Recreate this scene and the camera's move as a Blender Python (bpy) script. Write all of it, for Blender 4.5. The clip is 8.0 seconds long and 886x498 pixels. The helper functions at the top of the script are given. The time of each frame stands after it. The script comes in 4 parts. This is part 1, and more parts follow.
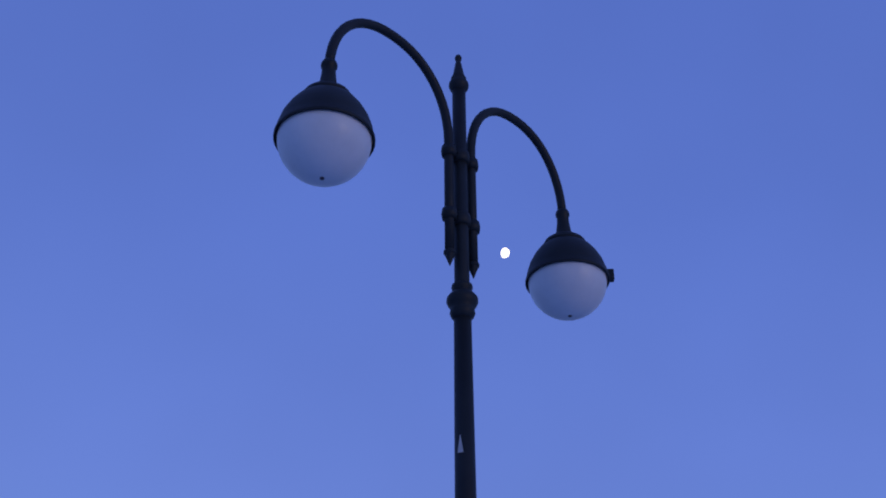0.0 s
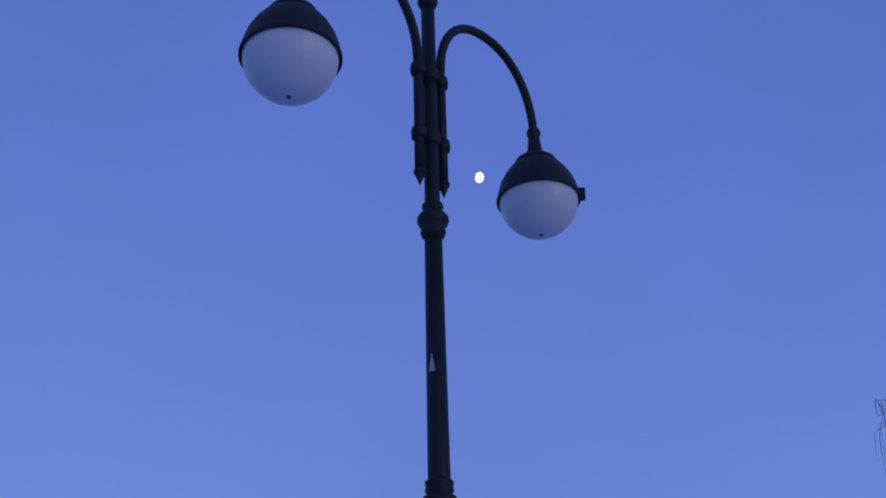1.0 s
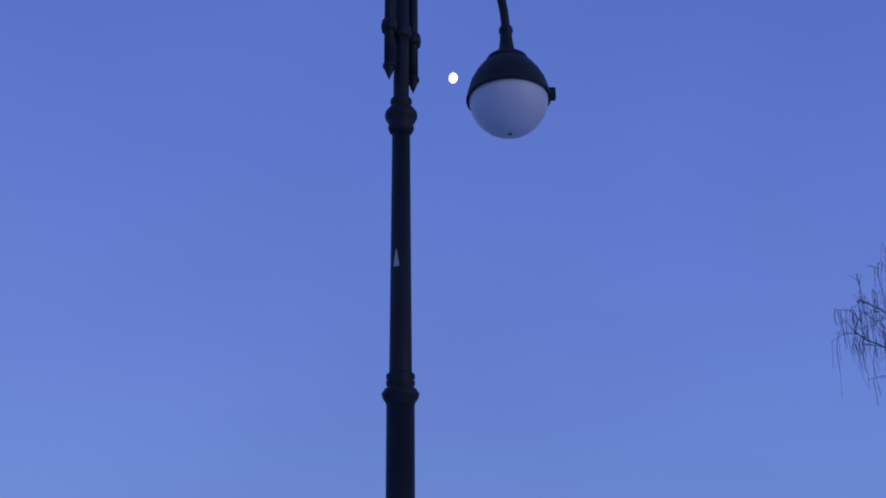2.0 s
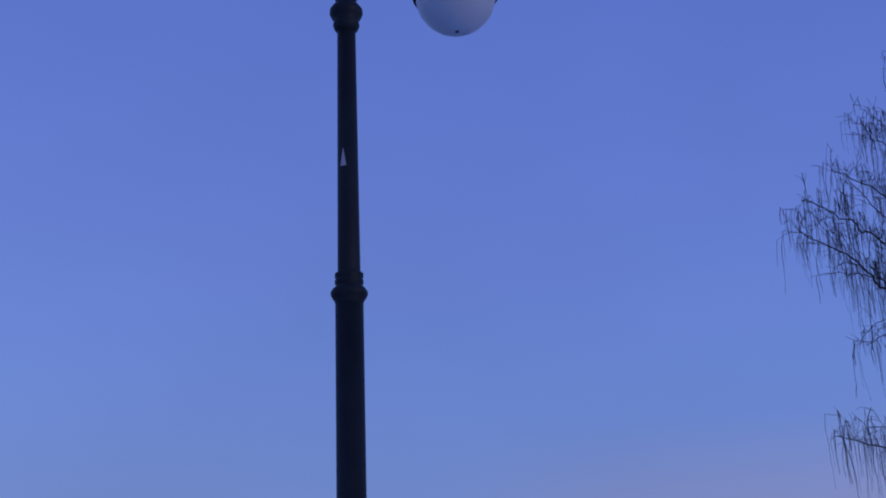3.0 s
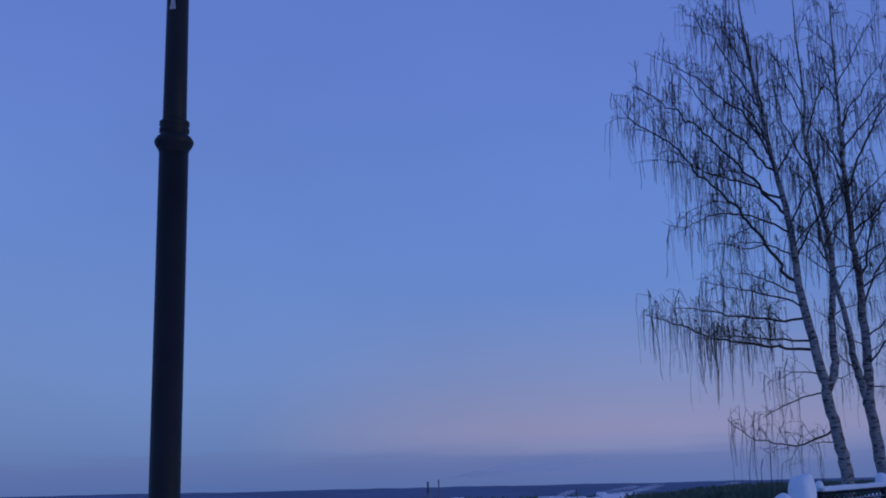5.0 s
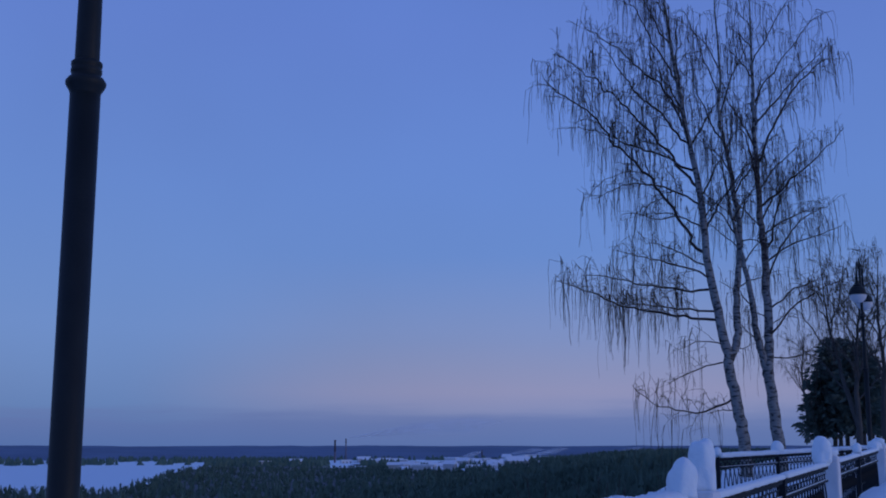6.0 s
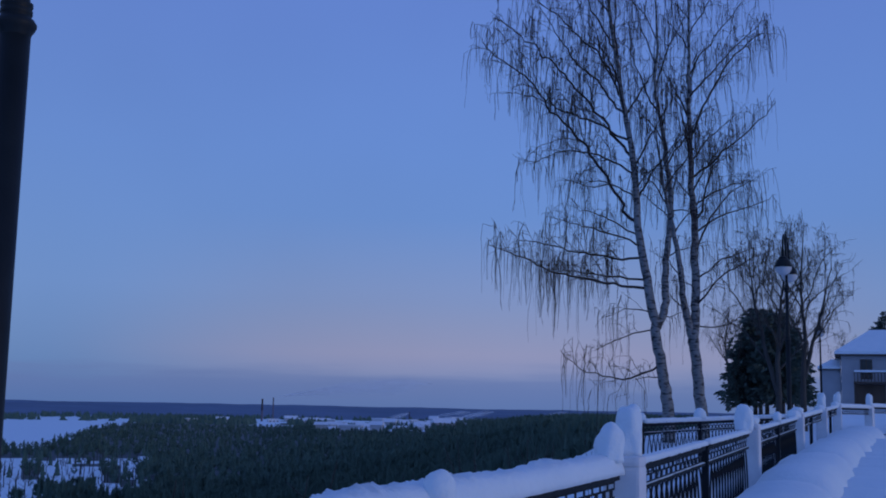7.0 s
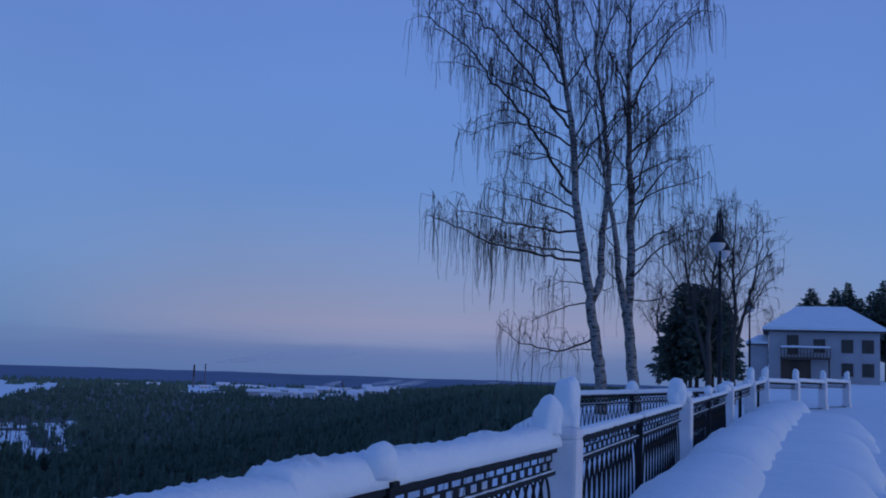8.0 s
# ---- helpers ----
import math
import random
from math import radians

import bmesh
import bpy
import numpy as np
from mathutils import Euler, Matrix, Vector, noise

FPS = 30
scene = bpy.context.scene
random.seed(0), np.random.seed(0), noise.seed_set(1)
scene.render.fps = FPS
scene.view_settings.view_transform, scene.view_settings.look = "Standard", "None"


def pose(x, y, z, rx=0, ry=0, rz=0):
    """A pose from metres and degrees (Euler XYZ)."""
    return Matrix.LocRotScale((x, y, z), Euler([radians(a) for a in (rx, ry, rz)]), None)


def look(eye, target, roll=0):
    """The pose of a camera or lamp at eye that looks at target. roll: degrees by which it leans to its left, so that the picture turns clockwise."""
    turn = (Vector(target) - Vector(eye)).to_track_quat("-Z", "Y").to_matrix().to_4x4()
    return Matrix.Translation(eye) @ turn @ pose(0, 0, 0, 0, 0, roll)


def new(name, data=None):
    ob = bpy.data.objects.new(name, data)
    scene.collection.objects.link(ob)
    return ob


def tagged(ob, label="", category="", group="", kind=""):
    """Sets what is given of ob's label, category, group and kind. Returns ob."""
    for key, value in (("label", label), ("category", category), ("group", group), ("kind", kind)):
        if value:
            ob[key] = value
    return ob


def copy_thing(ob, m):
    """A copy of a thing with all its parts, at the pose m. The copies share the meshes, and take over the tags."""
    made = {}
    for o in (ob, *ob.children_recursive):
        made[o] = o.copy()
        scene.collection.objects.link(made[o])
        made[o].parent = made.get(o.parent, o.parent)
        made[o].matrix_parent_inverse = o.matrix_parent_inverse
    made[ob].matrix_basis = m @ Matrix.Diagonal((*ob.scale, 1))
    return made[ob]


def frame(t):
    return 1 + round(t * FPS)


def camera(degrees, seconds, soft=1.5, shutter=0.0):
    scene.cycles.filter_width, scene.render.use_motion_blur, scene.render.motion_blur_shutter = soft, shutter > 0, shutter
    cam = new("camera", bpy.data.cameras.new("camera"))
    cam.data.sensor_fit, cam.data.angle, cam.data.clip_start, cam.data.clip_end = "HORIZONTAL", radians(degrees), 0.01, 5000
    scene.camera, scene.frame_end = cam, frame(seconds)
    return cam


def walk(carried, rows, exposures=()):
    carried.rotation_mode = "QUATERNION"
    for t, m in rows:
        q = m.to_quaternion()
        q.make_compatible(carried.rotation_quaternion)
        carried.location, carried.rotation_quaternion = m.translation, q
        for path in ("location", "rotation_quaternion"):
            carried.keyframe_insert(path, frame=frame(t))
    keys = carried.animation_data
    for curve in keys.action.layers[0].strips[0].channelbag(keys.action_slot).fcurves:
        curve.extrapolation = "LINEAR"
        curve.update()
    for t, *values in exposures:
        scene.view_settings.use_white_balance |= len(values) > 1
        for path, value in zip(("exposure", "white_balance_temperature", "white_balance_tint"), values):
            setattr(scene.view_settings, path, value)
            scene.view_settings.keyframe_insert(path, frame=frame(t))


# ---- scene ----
# Camera: turns from the lamp heads down to the horizon, nearly on the spot.
cam = camera(42.81, 8.0, soft=1.9)
ROWS = [
    (0.0, -0.056, -0.069, 1.716, -0.45, 32.47, -0.37),
    (0.5, -0.045, -0.045, 1.714, 0.4, 30.29, -0.74),
    (1.0, -0.035, -0.028, 1.708, 0.96, 28.65, -1.68),
    (1.5, -0.025, -0.018, 1.701, 1.54, 26.08, -1.51),
    (1.7, -0.021, -0.015, 1.697, 1.93, 25.14, -1.07),
    (2.8, -0.003, -0.012, 1.673, 4.42, 19.45, -2.0),
    (3.0, -0.0, -0.013, 1.668, 5.03, 18.65, -2.25),
    (3.5, 0.006, -0.015, 1.655, 6.83, 16.49, -1.9),
    (4.0, 0.012, -0.016, 1.643, 9.03, 14.36, -1.75),
    (4.5, 0.016, -0.016, 1.631, 11.26, 12.89, -1.72),
    (4.7, 0.017, -0.015, 1.626, 12.19, 12.46, -1.6),
    (6.0, 0.021, 0.011, 1.605, 17.96, 9.81, -0.02),
    (6.5, 0.019, 0.034, 1.601, 19.73, 8.88, 0.6),
    (7.0, 0.016, 0.065, 1.601, 21.43, 7.94, 1.1),
    (7.5, 0.011, 0.107, 1.604, 23.01, 7.15, 1.3),
    (8.0, 0.005, 0.16, 1.612, 24.72, 6.48, 1.9),
]


def aim(az, el):
    a, e = radians(az), radians(el)
    return Vector((math.sin(a) * math.cos(e), math.cos(a) * math.cos(e), math.sin(e)))


walk(cam, [(t, look((x, y, z), Vector((x, y, z)) + aim(az, el), roll)) for t, x, y, z, az, el, roll in ROWS],
     exposures=[(0.0, 0.06, 6500, 12), (3.5, -0.07, 6450, 15), (4.7, -0.03, 6500, 6), (6.0, 0.04, 6560, 0), (8.0, 0.1, 6720, -7)])

# ---- sky and light: winter dusk, clear, sun just under the horizon ----
world = bpy.data.worlds.new("dusk_sky")
scene.world = world
world.use_nodes = True
wn, wl = world.node_tree.nodes, world.node_tree.links
for nd in list(wn):
    wn.remove(nd)


def srgb(r, g, b):
    return tuple((v / 255 / 12.92 if v / 255 <= 0.04045 else ((v / 255 + 0.055) / 1.055) ** 2.4) for v in (r, g, b)) + (1.0,)


def wnode(kind, operation="", interpolation_type="", blend_type=""):
    nd = wn.new(kind)
    if operation:
        nd.operation = operation
    if interpolation_type:
        nd.interpolation_type = interpolation_type
    if blend_type:
        nd.blend_type = blend_type
    return nd


def ramp_set(nd, stops):
    els = nd.color_ramp.elements
    while len(els) < len(stops):
        els.new(0.5)
    for el, (p, c) in zip(els, stops):
        el.position, el.color = p, c


w_out = wnode("ShaderNodeOutputWorld")
w_bg = wnode("ShaderNodeBackground")
w_tc = wnode("ShaderNodeTexCoord")
w_sep = wnode("ShaderNodeSeparateXYZ")
wl.new(w_tc.outputs["Generated"], w_sep.inputs[0])
w_ramp = wnode("ShaderNodeValToRGB")
ramp_set(w_ramp, [
    (0.0, srgb(78, 114, 172)), (0.02, srgb(84, 121, 182)), (0.10, srgb(96, 130, 201)),
    (0.22, srgb(95, 128, 208)), (0.35, srgb(93, 121, 206)), (0.55, srgb(84, 112, 198)), (1.0, srgb(74, 100, 184))])
wl.new(w_sep.outputs["Z"], w_ramp.inputs[0])
# rosy glow low over one part of the horizon
w_dot = wnode("ShaderNodeVectorMath", operation="DOT_PRODUCT")
wl.new(w_tc.outputs["Generated"], w_dot.inputs[0])
w_dot.inputs[1].default_value = aim(27, 0)
w_az = wnode("ShaderNodeMapRange", interpolation_type="SMOOTHSTEP")
w_az.inputs["From Min"].default_value, w_az.inputs["From Max"].default_value = 0.9, 1.0
wl.new(w_dot.outputs["Value"], w_az.inputs["Value"])
w_low = wnode("ShaderNodeValToRGB")
ramp_set(w_low, [(0.0, (0.35,) * 3 + (1,)), (0.015, (0.45,) * 3 + (1,)), (0.045, (1, 1, 1, 1)), (0.09, (0.5,) * 3 + (1,)), (0.165, (0, 0, 0, 1))])
wl.new(w_sep.outputs["Z"], w_low.inputs[0])
w_mul = wnode("ShaderNodeMath", operation="MULTIPLY")
wl.new(w_az.outputs[0], w_mul.inputs[0])
wl.new(w_low.outputs[0], w_mul.inputs[1])
w_pink = wnode("ShaderNodeMixRGB")
w_pink.inputs[2].default_value = srgb(134, 138, 187)
wl.new(w_mul.outputs[0], w_pink.inputs[0])
wl.new(w_ramp.outputs[0], w_pink.inputs[1])
# thin bank of grey-blue cloud just over the horizon
w_map = wnode("ShaderNodeMapping")
w_map.inputs["Scale"].default_value = (5, 5, 60)
wl.new(w_tc.outputs["Generated"], w_map.inputs[0])
w_noise = wnode("ShaderNodeTexNoise")
w_noise.inputs["Scale"].default_value, w_noise.inputs["Detail"].default_value = 1.6, 4
wl.new(w_map.outputs[0], w_noise.inputs["Vector"])
w_wob = wnode("ShaderNodeMath", operation="MULTIPLY_ADD")
w_wob.inputs[1].default_value, w_wob.inputs[2].default_value = -0.034, 0.015
wl.new(w_noise.outputs[0], w_wob.inputs[0])
w_hz = wnode("ShaderNodeMath", operation="ADD")
wl.new(w_sep.outputs["Z"], w_hz.inputs[0])
wl.new(w_wob.outputs[0], w_hz.inputs[1])
w_bank = wnode("ShaderNodeMapRange", interpolation_type="SMOOTHSTEP")
for key, value in (("From Min", 0.034), ("From Max", 0.014), ("To Min", 0.0), ("To Max", 0.75)):
    w_bank.inputs[key].default_value = value
wl.new(w_hz.outputs[0], w_bank.inputs["Value"])
w_cloud = wnode("ShaderNodeMixRGB")
w_cloud.inputs[2].default_value = srgb(86, 110, 173)
wl.new(w_bank.outputs[0], w_cloud.inputs[0])
wl.new(w_pink.outputs[0], w_cloud.inputs[1])
# broad faint veil over the whole sky
w_n2 = wnode("ShaderNodeTexNoise")
w_n2.inputs["Scale"].default_value, w_n2.inputs["Detail"].default_value = 2.5, 3
wl.new(w_tc.outputs["Generated"], w_n2.inputs["Vector"])
w_veil = wnode("ShaderNodeMapRange")
for key, value in (("From Min", 0.3), ("From Max", 0.7), ("To Min", 0.94), ("To Max", 1.06)):
    w_veil.inputs[key].default_value = value
wl.new(w_n2.outputs[0], w_veil.inputs["Value"])
w_vm = wnode("ShaderNodeMixRGB", blend_type="MULTIPLY")
w_vm.inputs[0].default_value = 1.0
wl.new(w_cloud.outputs[0], w_vm.inputs[1])
wl.new(w_veil.outputs[0], w_vm.inputs[2])
w_sky = wnode("ShaderNodeTexSky")
w_sky.sky_type, w_sky.sun_disc, w_sky.sun_elevation, w_sky.sun_rotation = "NISHITA", False, radians(1.5), radians(132)
w_scale = wnode("ShaderNodeMixRGB", blend_type="MULTIPLY")
w_scale.inputs[0].default_value, w_scale.inputs[2].default_value = 1.0, (0.03, 0.03, 0.03, 1)
wl.new(w_sky.outputs[0], w_scale.inputs[1])
w_add = wnode("ShaderNodeMixRGB", blend_type="ADD")
w_add.inputs[0].default_value = 1.0
wl.new(w_vm.outputs[0], w_add.inputs[1])
wl.new(w_scale.outputs[0], w_add.inputs[2])
wl.new(w_add.outputs[0], w_bg.inputs[0])
w_bg.inputs[1].default_value = 0.96
wl.new(w_bg.outputs[0], w_out.inputs[0])

sun = new("afterglow_sun", bpy.data.lights.new("afterglow_sun", "SUN"))
sun.data.energy, sun.data.angle, sun.data.color = 0.28, radians(14), (1.0, 0.88, 0.8)
sun.matrix_world = look((0, 0, 50), Vector((0, 0, 50)) - aim(132, 6))


# ---- materials ----
def mat(name, c1, c2, scale=4.0, rough=0.7, metal=0.0, bump=0.2, fine=40.0, stretch=(1, 1, 1), bump_dist=0.01, per_object=0.0):
    """Two-scale noise between c1 and c2, fine relief, in object coordinates (metres)."""
    m = bpy.data.materials.new(name)
    m.use_nodes = True
    nt = m.node_tree
    b = nt.nodes["Principled BSDF"]
    tc, mp = nt.nodes.new("ShaderNodeTexCoord"), nt.nodes.new("ShaderNodeMapping")
    mp.inputs["Scale"].default_value = stretch
    nt.links.new(tc.outputs["Object"], mp.inputs[0])
    n1, n2 = nt.nodes.new("ShaderNodeTexNoise"), nt.nodes.new("ShaderNodeTexNoise")
    n1.inputs["Scale"].default_value, n1.inputs["Detail"].default_value = scale, 4
    n2.inputs["Scale"].default_value, n2.inputs["Detail"].default_value = fine, 3
    for nd in (n1, n2):
        nt.links.new(mp.outputs[0], nd.inputs["Vector"])
    mixv = nt.nodes.new("ShaderNodeMath")
    mixv.operation = "MULTIPLY_ADD"
    mixv.inputs[1].default_value = 0.35
    nt.links.new(n2.outputs[0], mixv.inputs[0])
    sc = nt.nodes.new("ShaderNodeMath")
    sc.operation = "MULTIPLY_ADD"
    sc.inputs[1].default_value, sc.inputs[2].default_value = 1.3, -0.32
    nt.links.new(n1.outputs[0], sc.inputs[0])
    nt.links.new(sc.outputs[0], mixv.inputs[2])
    cr = nt.nodes.new("ShaderNodeMixRGB")
    cr.use_clamp = True
    cr.inputs[1].default_value, cr.inputs[2].default_value = (*c1, 1), (*c2, 1)
    nt.links.new(mixv.outputs[0], cr.inputs[0])
    last = cr.outputs[0]
    if per_object:
        oi, mr, mm = nt.nodes.new("ShaderNodeObjectInfo"), nt.nodes.new("ShaderNodeMapRange"), nt.nodes.new("ShaderNodeMixRGB")
        mr.inputs["To Min"].default_value, mr.inputs["To Max"].default_value = 1 - per_object, 1 + per_object
        nt.links.new(oi.outputs["Random"], mr.inputs["Value"])
        mm.blend_type = "MULTIPLY"
        mm.inputs[0].default_value = 1
        nt.links.new(last, mm.inputs[1])
        nt.links.new(mr.outputs[0], mm.inputs[2])
        last = mm.outputs[0]
    nt.links.new(last, b.inputs["Base Color"])
    b.inputs["Roughness"].default_value, b.inputs["Metallic"].default_value = rough, metal
    if bump:
        bp = nt.nodes.new("ShaderNodeBump")
        bp.inputs["Strength"].default_value, bp.inputs["Distance"].default_value = bump, bump_dist
        nt.links.new(n2.outputs[0], bp.inputs["Height"])
        nt.links.new(bp.outputs[0], b.inputs["Normal"])
    return m


M_IRON = mat("painted_iron", (0.006, 0.008, 0.009), (0.017, 0.021, 0.022), 6, 0.52, 0.0, 0.25, 90, bump_dist=0.003)
M_IRON.node_tree.nodes["Principled BSDF"].inputs["Specular IOR Level"].default_value = 0.24
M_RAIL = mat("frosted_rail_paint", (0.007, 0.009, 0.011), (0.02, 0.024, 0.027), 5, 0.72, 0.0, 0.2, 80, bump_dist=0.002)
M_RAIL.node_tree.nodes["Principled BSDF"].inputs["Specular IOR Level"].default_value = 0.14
M_SNOW = mat("snow", (0.7, 0.79, 0.84), (0.82, 0.88, 0.9), 1.2, 0.65, 0, 0.5, 14, bump_dist=0.03)
M_SNOWFAR = mat("far_snow", (0.7, 0.74, 0.8), (0.86, 0.87, 0.9), 0.01, 0.8, 0, 0, 0.08)
M_STONE = mat("frosted_stone", (0.6, 0.61, 0.63), (0.8, 0.81, 0.83), 3, 0.85, 0, 0.5, 25)
M_FOREST = mat("dark_spruce", (0.054, 0.098, 0.072), (0.125, 0.19, 0.14), 0.03, 0.9, 0, 0, 0.6)
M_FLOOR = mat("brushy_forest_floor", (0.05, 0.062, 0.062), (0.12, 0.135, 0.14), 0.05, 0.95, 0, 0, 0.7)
# blue of the aerial haze is painted into the hills' base colour
M_HILL = mat("hazed_wooded_hill", (0.075, 0.115, 0.185), (0.15, 0.205, 0.3), 0.004, 1.0, 0, 0, 0.03, stretch=(1, 1, 6))
M_TWIG = mat("twig_bark", (0.018, 0.013, 0.012), (0.05, 0.035, 0.03), 8, 0.85, 0, 0, 50)
M_GREYBARK = mat("grey_bark", (0.03, 0.028, 0.026), (0.085, 0.08, 0.07), 3, 0.9, 0, 0.6, 30, stretch=(1, 1, 0.3), bump_dist=0.02)
M_NEEDLE = mat("spruce_needles", (0.045, 0.065, 0.05), (0.11, 0.15, 0.115), 2, 0.8, 0, 0.3, 30)
M_WALL = mat("pale_render", (0.32, 0.33, 0.36), (0.44, 0.45, 0.47), 0.8, 0.9, 0, 0.2, 15)
M_TOWNWALL = mat("far_render", (0.36, 0.37, 0.4), (0.66, 0.66, 0.68), 0.02, 0.9, 0, 0, 0.2, per_object=0.45)
M_WOOD = mat("dark_wood", (0.05, 0.035, 0.025), (0.11, 0.08, 0.06), 2, 0.8, 0, 0.3, 30, stretch=(1, 1, 0.2))
M_PAPER = mat("pale_paper", (0.6, 0.6, 0.58), (0.8, 0.8, 0.78), 30, 0.8, 0, 0, 200)
M_BRICK = mat("chimney_brick", (0.05, 0.04, 0.05), (0.1, 0.08, 0.08), 0.05, 0.9, 0, 0, 0.5)

M_FADED = mat("faded_brick", (0.14, 0.12, 0.14), (0.22, 0.19, 0.21), 0.05, 0.9, 0, 0, 0.5)


def birch_bark():
    m = mat("birch_bark", (0.14, 0.14, 0.135), (0.28, 0.28, 0.265), 2.2, 0.75, 0, 0.4, 18, stretch=(1, 1, 1.5), bump_dist=0.01)
    nt = m.node_tree
    b = nt.nodes["Principled BSDF"]
    old = b.inputs["Base Color"].links[0].from_socket
    tc, mp, nz = nt.nodes.new("ShaderNodeTexCoord"), nt.nodes.new("ShaderNodeMapping"), nt.nodes.new("ShaderNodeTexNoise")
    mp.inputs["Scale"].default_value = (3.2, 3.2, 8)
    nz.inputs["Scale"].default_value, nz.inputs["Detail"].default_value = 1.6, 6
    nt.links.new(tc.outputs["Object"], mp.inputs[0])
    nt.links.new(mp.outputs[0], nz.inputs["Vector"])
    mr = nt.nodes.new("ShaderNodeMapRange")
    mr.inputs["From Min"].default_value, mr.inputs["From Max"].default_value = 0.48, 0.62
    nt.links.new(nz.outputs[0], mr.inputs["Value"])
    mx = nt.nodes.new("ShaderNodeMixRGB")
    mx.inputs[2].default_value = (0.03, 0.026, 0.024, 1)
    nt.links.new(mr.outputs[0], mx.inputs[0])
    nt.links.new(old, mx.inputs[1])
    nt.links.new(mx.outputs[0], b.inputs["Base Color"])
    return m


M_BIRCH = birch_bark()

M_GLOBE = mat("opal_glass", (0.52, 0.52, 0.51), (0.66, 0.66, 0.65), 3, 0.42, 0, 0.03, 30, bump_dist=0.002)
g_b = M_GLOBE.node_tree.nodes["Principled BSDF"]
g_b.inputs["Transmission Weight"].default_value = 0.0
g_b.inputs["Subsurface Weight"].default_value = 0.5
g_b.inputs["Subsurface Radius"].default_value = (0.1, 0.1, 0.1)
g_b.inputs["Coat Weight"].default_value = 0.1

M_MOON = bpy.data.materials.new("moonlight")
M_MOON.use_nodes = True
mo = M_MOON.node_tree.nodes["Principled BSDF"]
mo.inputs["Base Color"].default_value = (0.5, 0.48, 0.42, 1)
mo.inputs["Emission Color"].default_value = (1.0, 0.86, 0.62, 1)
mo.inputs["Emission Strength"].default_value = 2.2

M_GLASS = mat("window_glass", (0.02, 0.025, 0.03), (0.04, 0.045, 0.05), 1, 0.08, 0, 0, 5)

M_SMOKE = bpy.data.materials.new("smoke")
M_SMOKE.use_nodes = True
s_nt = M_SMOKE.node_tree
s_b = s_nt.nodes["Principled BSDF"]
s_b.inputs["Base Color"].default_value = (0.95, 0.94, 0.95, 1)
s_b.inputs["Transmission Weight"].default_value = 0.0
s_b.inputs["Specular IOR Level"].default_value = 0.0
s_b.inputs["Roughness"].default_value = 1.0
s_n, s_t, s_m = s_nt.nodes.new("ShaderNodeTexNoise"), s_nt.nodes.new("ShaderNodeTexCoord"), s_nt.nodes.new("ShaderNodeMapRange")
s_n.inputs["Scale"].default_value, s_n.inputs["Detail"].default_value = 0.006, 3
s_m.inputs["From Min"].default_value, s_m.inputs["From Max"].default_value = 0.35, 0.75
s_m.inputs["To Min"].default_value, s_m.inputs["To Max"].default_value = 0.02, 0.18
s_nt.links.new(s_t.outputs["Object"], s_n.inputs["Vector"])
s_nt.links.new(s_n.outputs[0], s_m.inputs["Value"])
s_nt.links.new(s_m.outputs[0], s_b.inputs["Alpha"])


# ---- mesh helpers ----
def mesh_ob(name, verts, faces, material, smooth=True):
    me = bpy.data.meshes.new(name)
    me.from_pydata([tuple(v) for v in verts], [], faces)
    me.materials.append(material)
    if smooth:
        me.polygons.foreach_set("use_smooth", [True] * len(me.polygons))
    me.update()
    return new(name, me)


def under(ob, parent, label=""):
    ob.parent = parent
    if label:
        ob["label"] = label
    return ob


def part(name, bm, material, parent, label="", smooth=False):
    me = bpy.data.meshes.new(name)
    bm.to_mesh(me)
    bm.free()
    me.materials.append(material)
    if smooth:
        me.polygons.foreach_set("use_smooth", [True] * len(me.polygons))
    ob = new(name, me)
    return under(ob, parent, label) if parent else ob


def box_bm(x0, x1, y0, y1, z0, z1, bevel=0.0, bm=None):
    own = bm is None
    bm = bm or bmesh.new()
    r = bmesh.ops.create_cube(bm, size=1, matrix=Matrix.Translation(((x0 + x1) / 2, (y0 + y1) / 2, (z0 + z1) / 2)) @ Matrix.Diagonal((x1 - x0, y1 - y0, z1 - z0, 1)))
    if bevel and own:
        bmesh.ops.bevel(bm, geom=bm.edges[:], offset=bevel, segments=2, affect="EDGES", profile=0.6)
    return bm


def lathe_bm(profile, segs=32, bm=None, at=(0, 0, 0)):
    """Turned shape from (radius, height) pairs."""
    bm = bm or bmesh.new()
    rings = []
    for r, z in profile:
        if r < 1e-5:
            rings.append([bm.verts.new((at[0], at[1], at[2] + z))])
        else:
            rings.append([bm.verts.new((at[0] + r * math.cos(2 * math.pi * i / segs), at[1] + r * math.sin(2 * math.pi * i / segs), at[2] + z)) for i in range(segs)])
    for a, b in zip(rings, rings[1:]):
        for i in range(segs):
            j = (i + 1) % segs
            if len(a) == 1 and len(b) == 1:
                continue
            if len(a) == 1:
                bm.faces.new((a[0], b[j], b[i]))
            elif len(b) == 1:
                bm.faces.new((a[i], a[j], b[0]))
            else:
                bm.faces.new((a[i], a[j], b[j], b[i]))
    bmesh.ops.recalc_face_normals(bm, faces=bm.faces[:])
    return bm


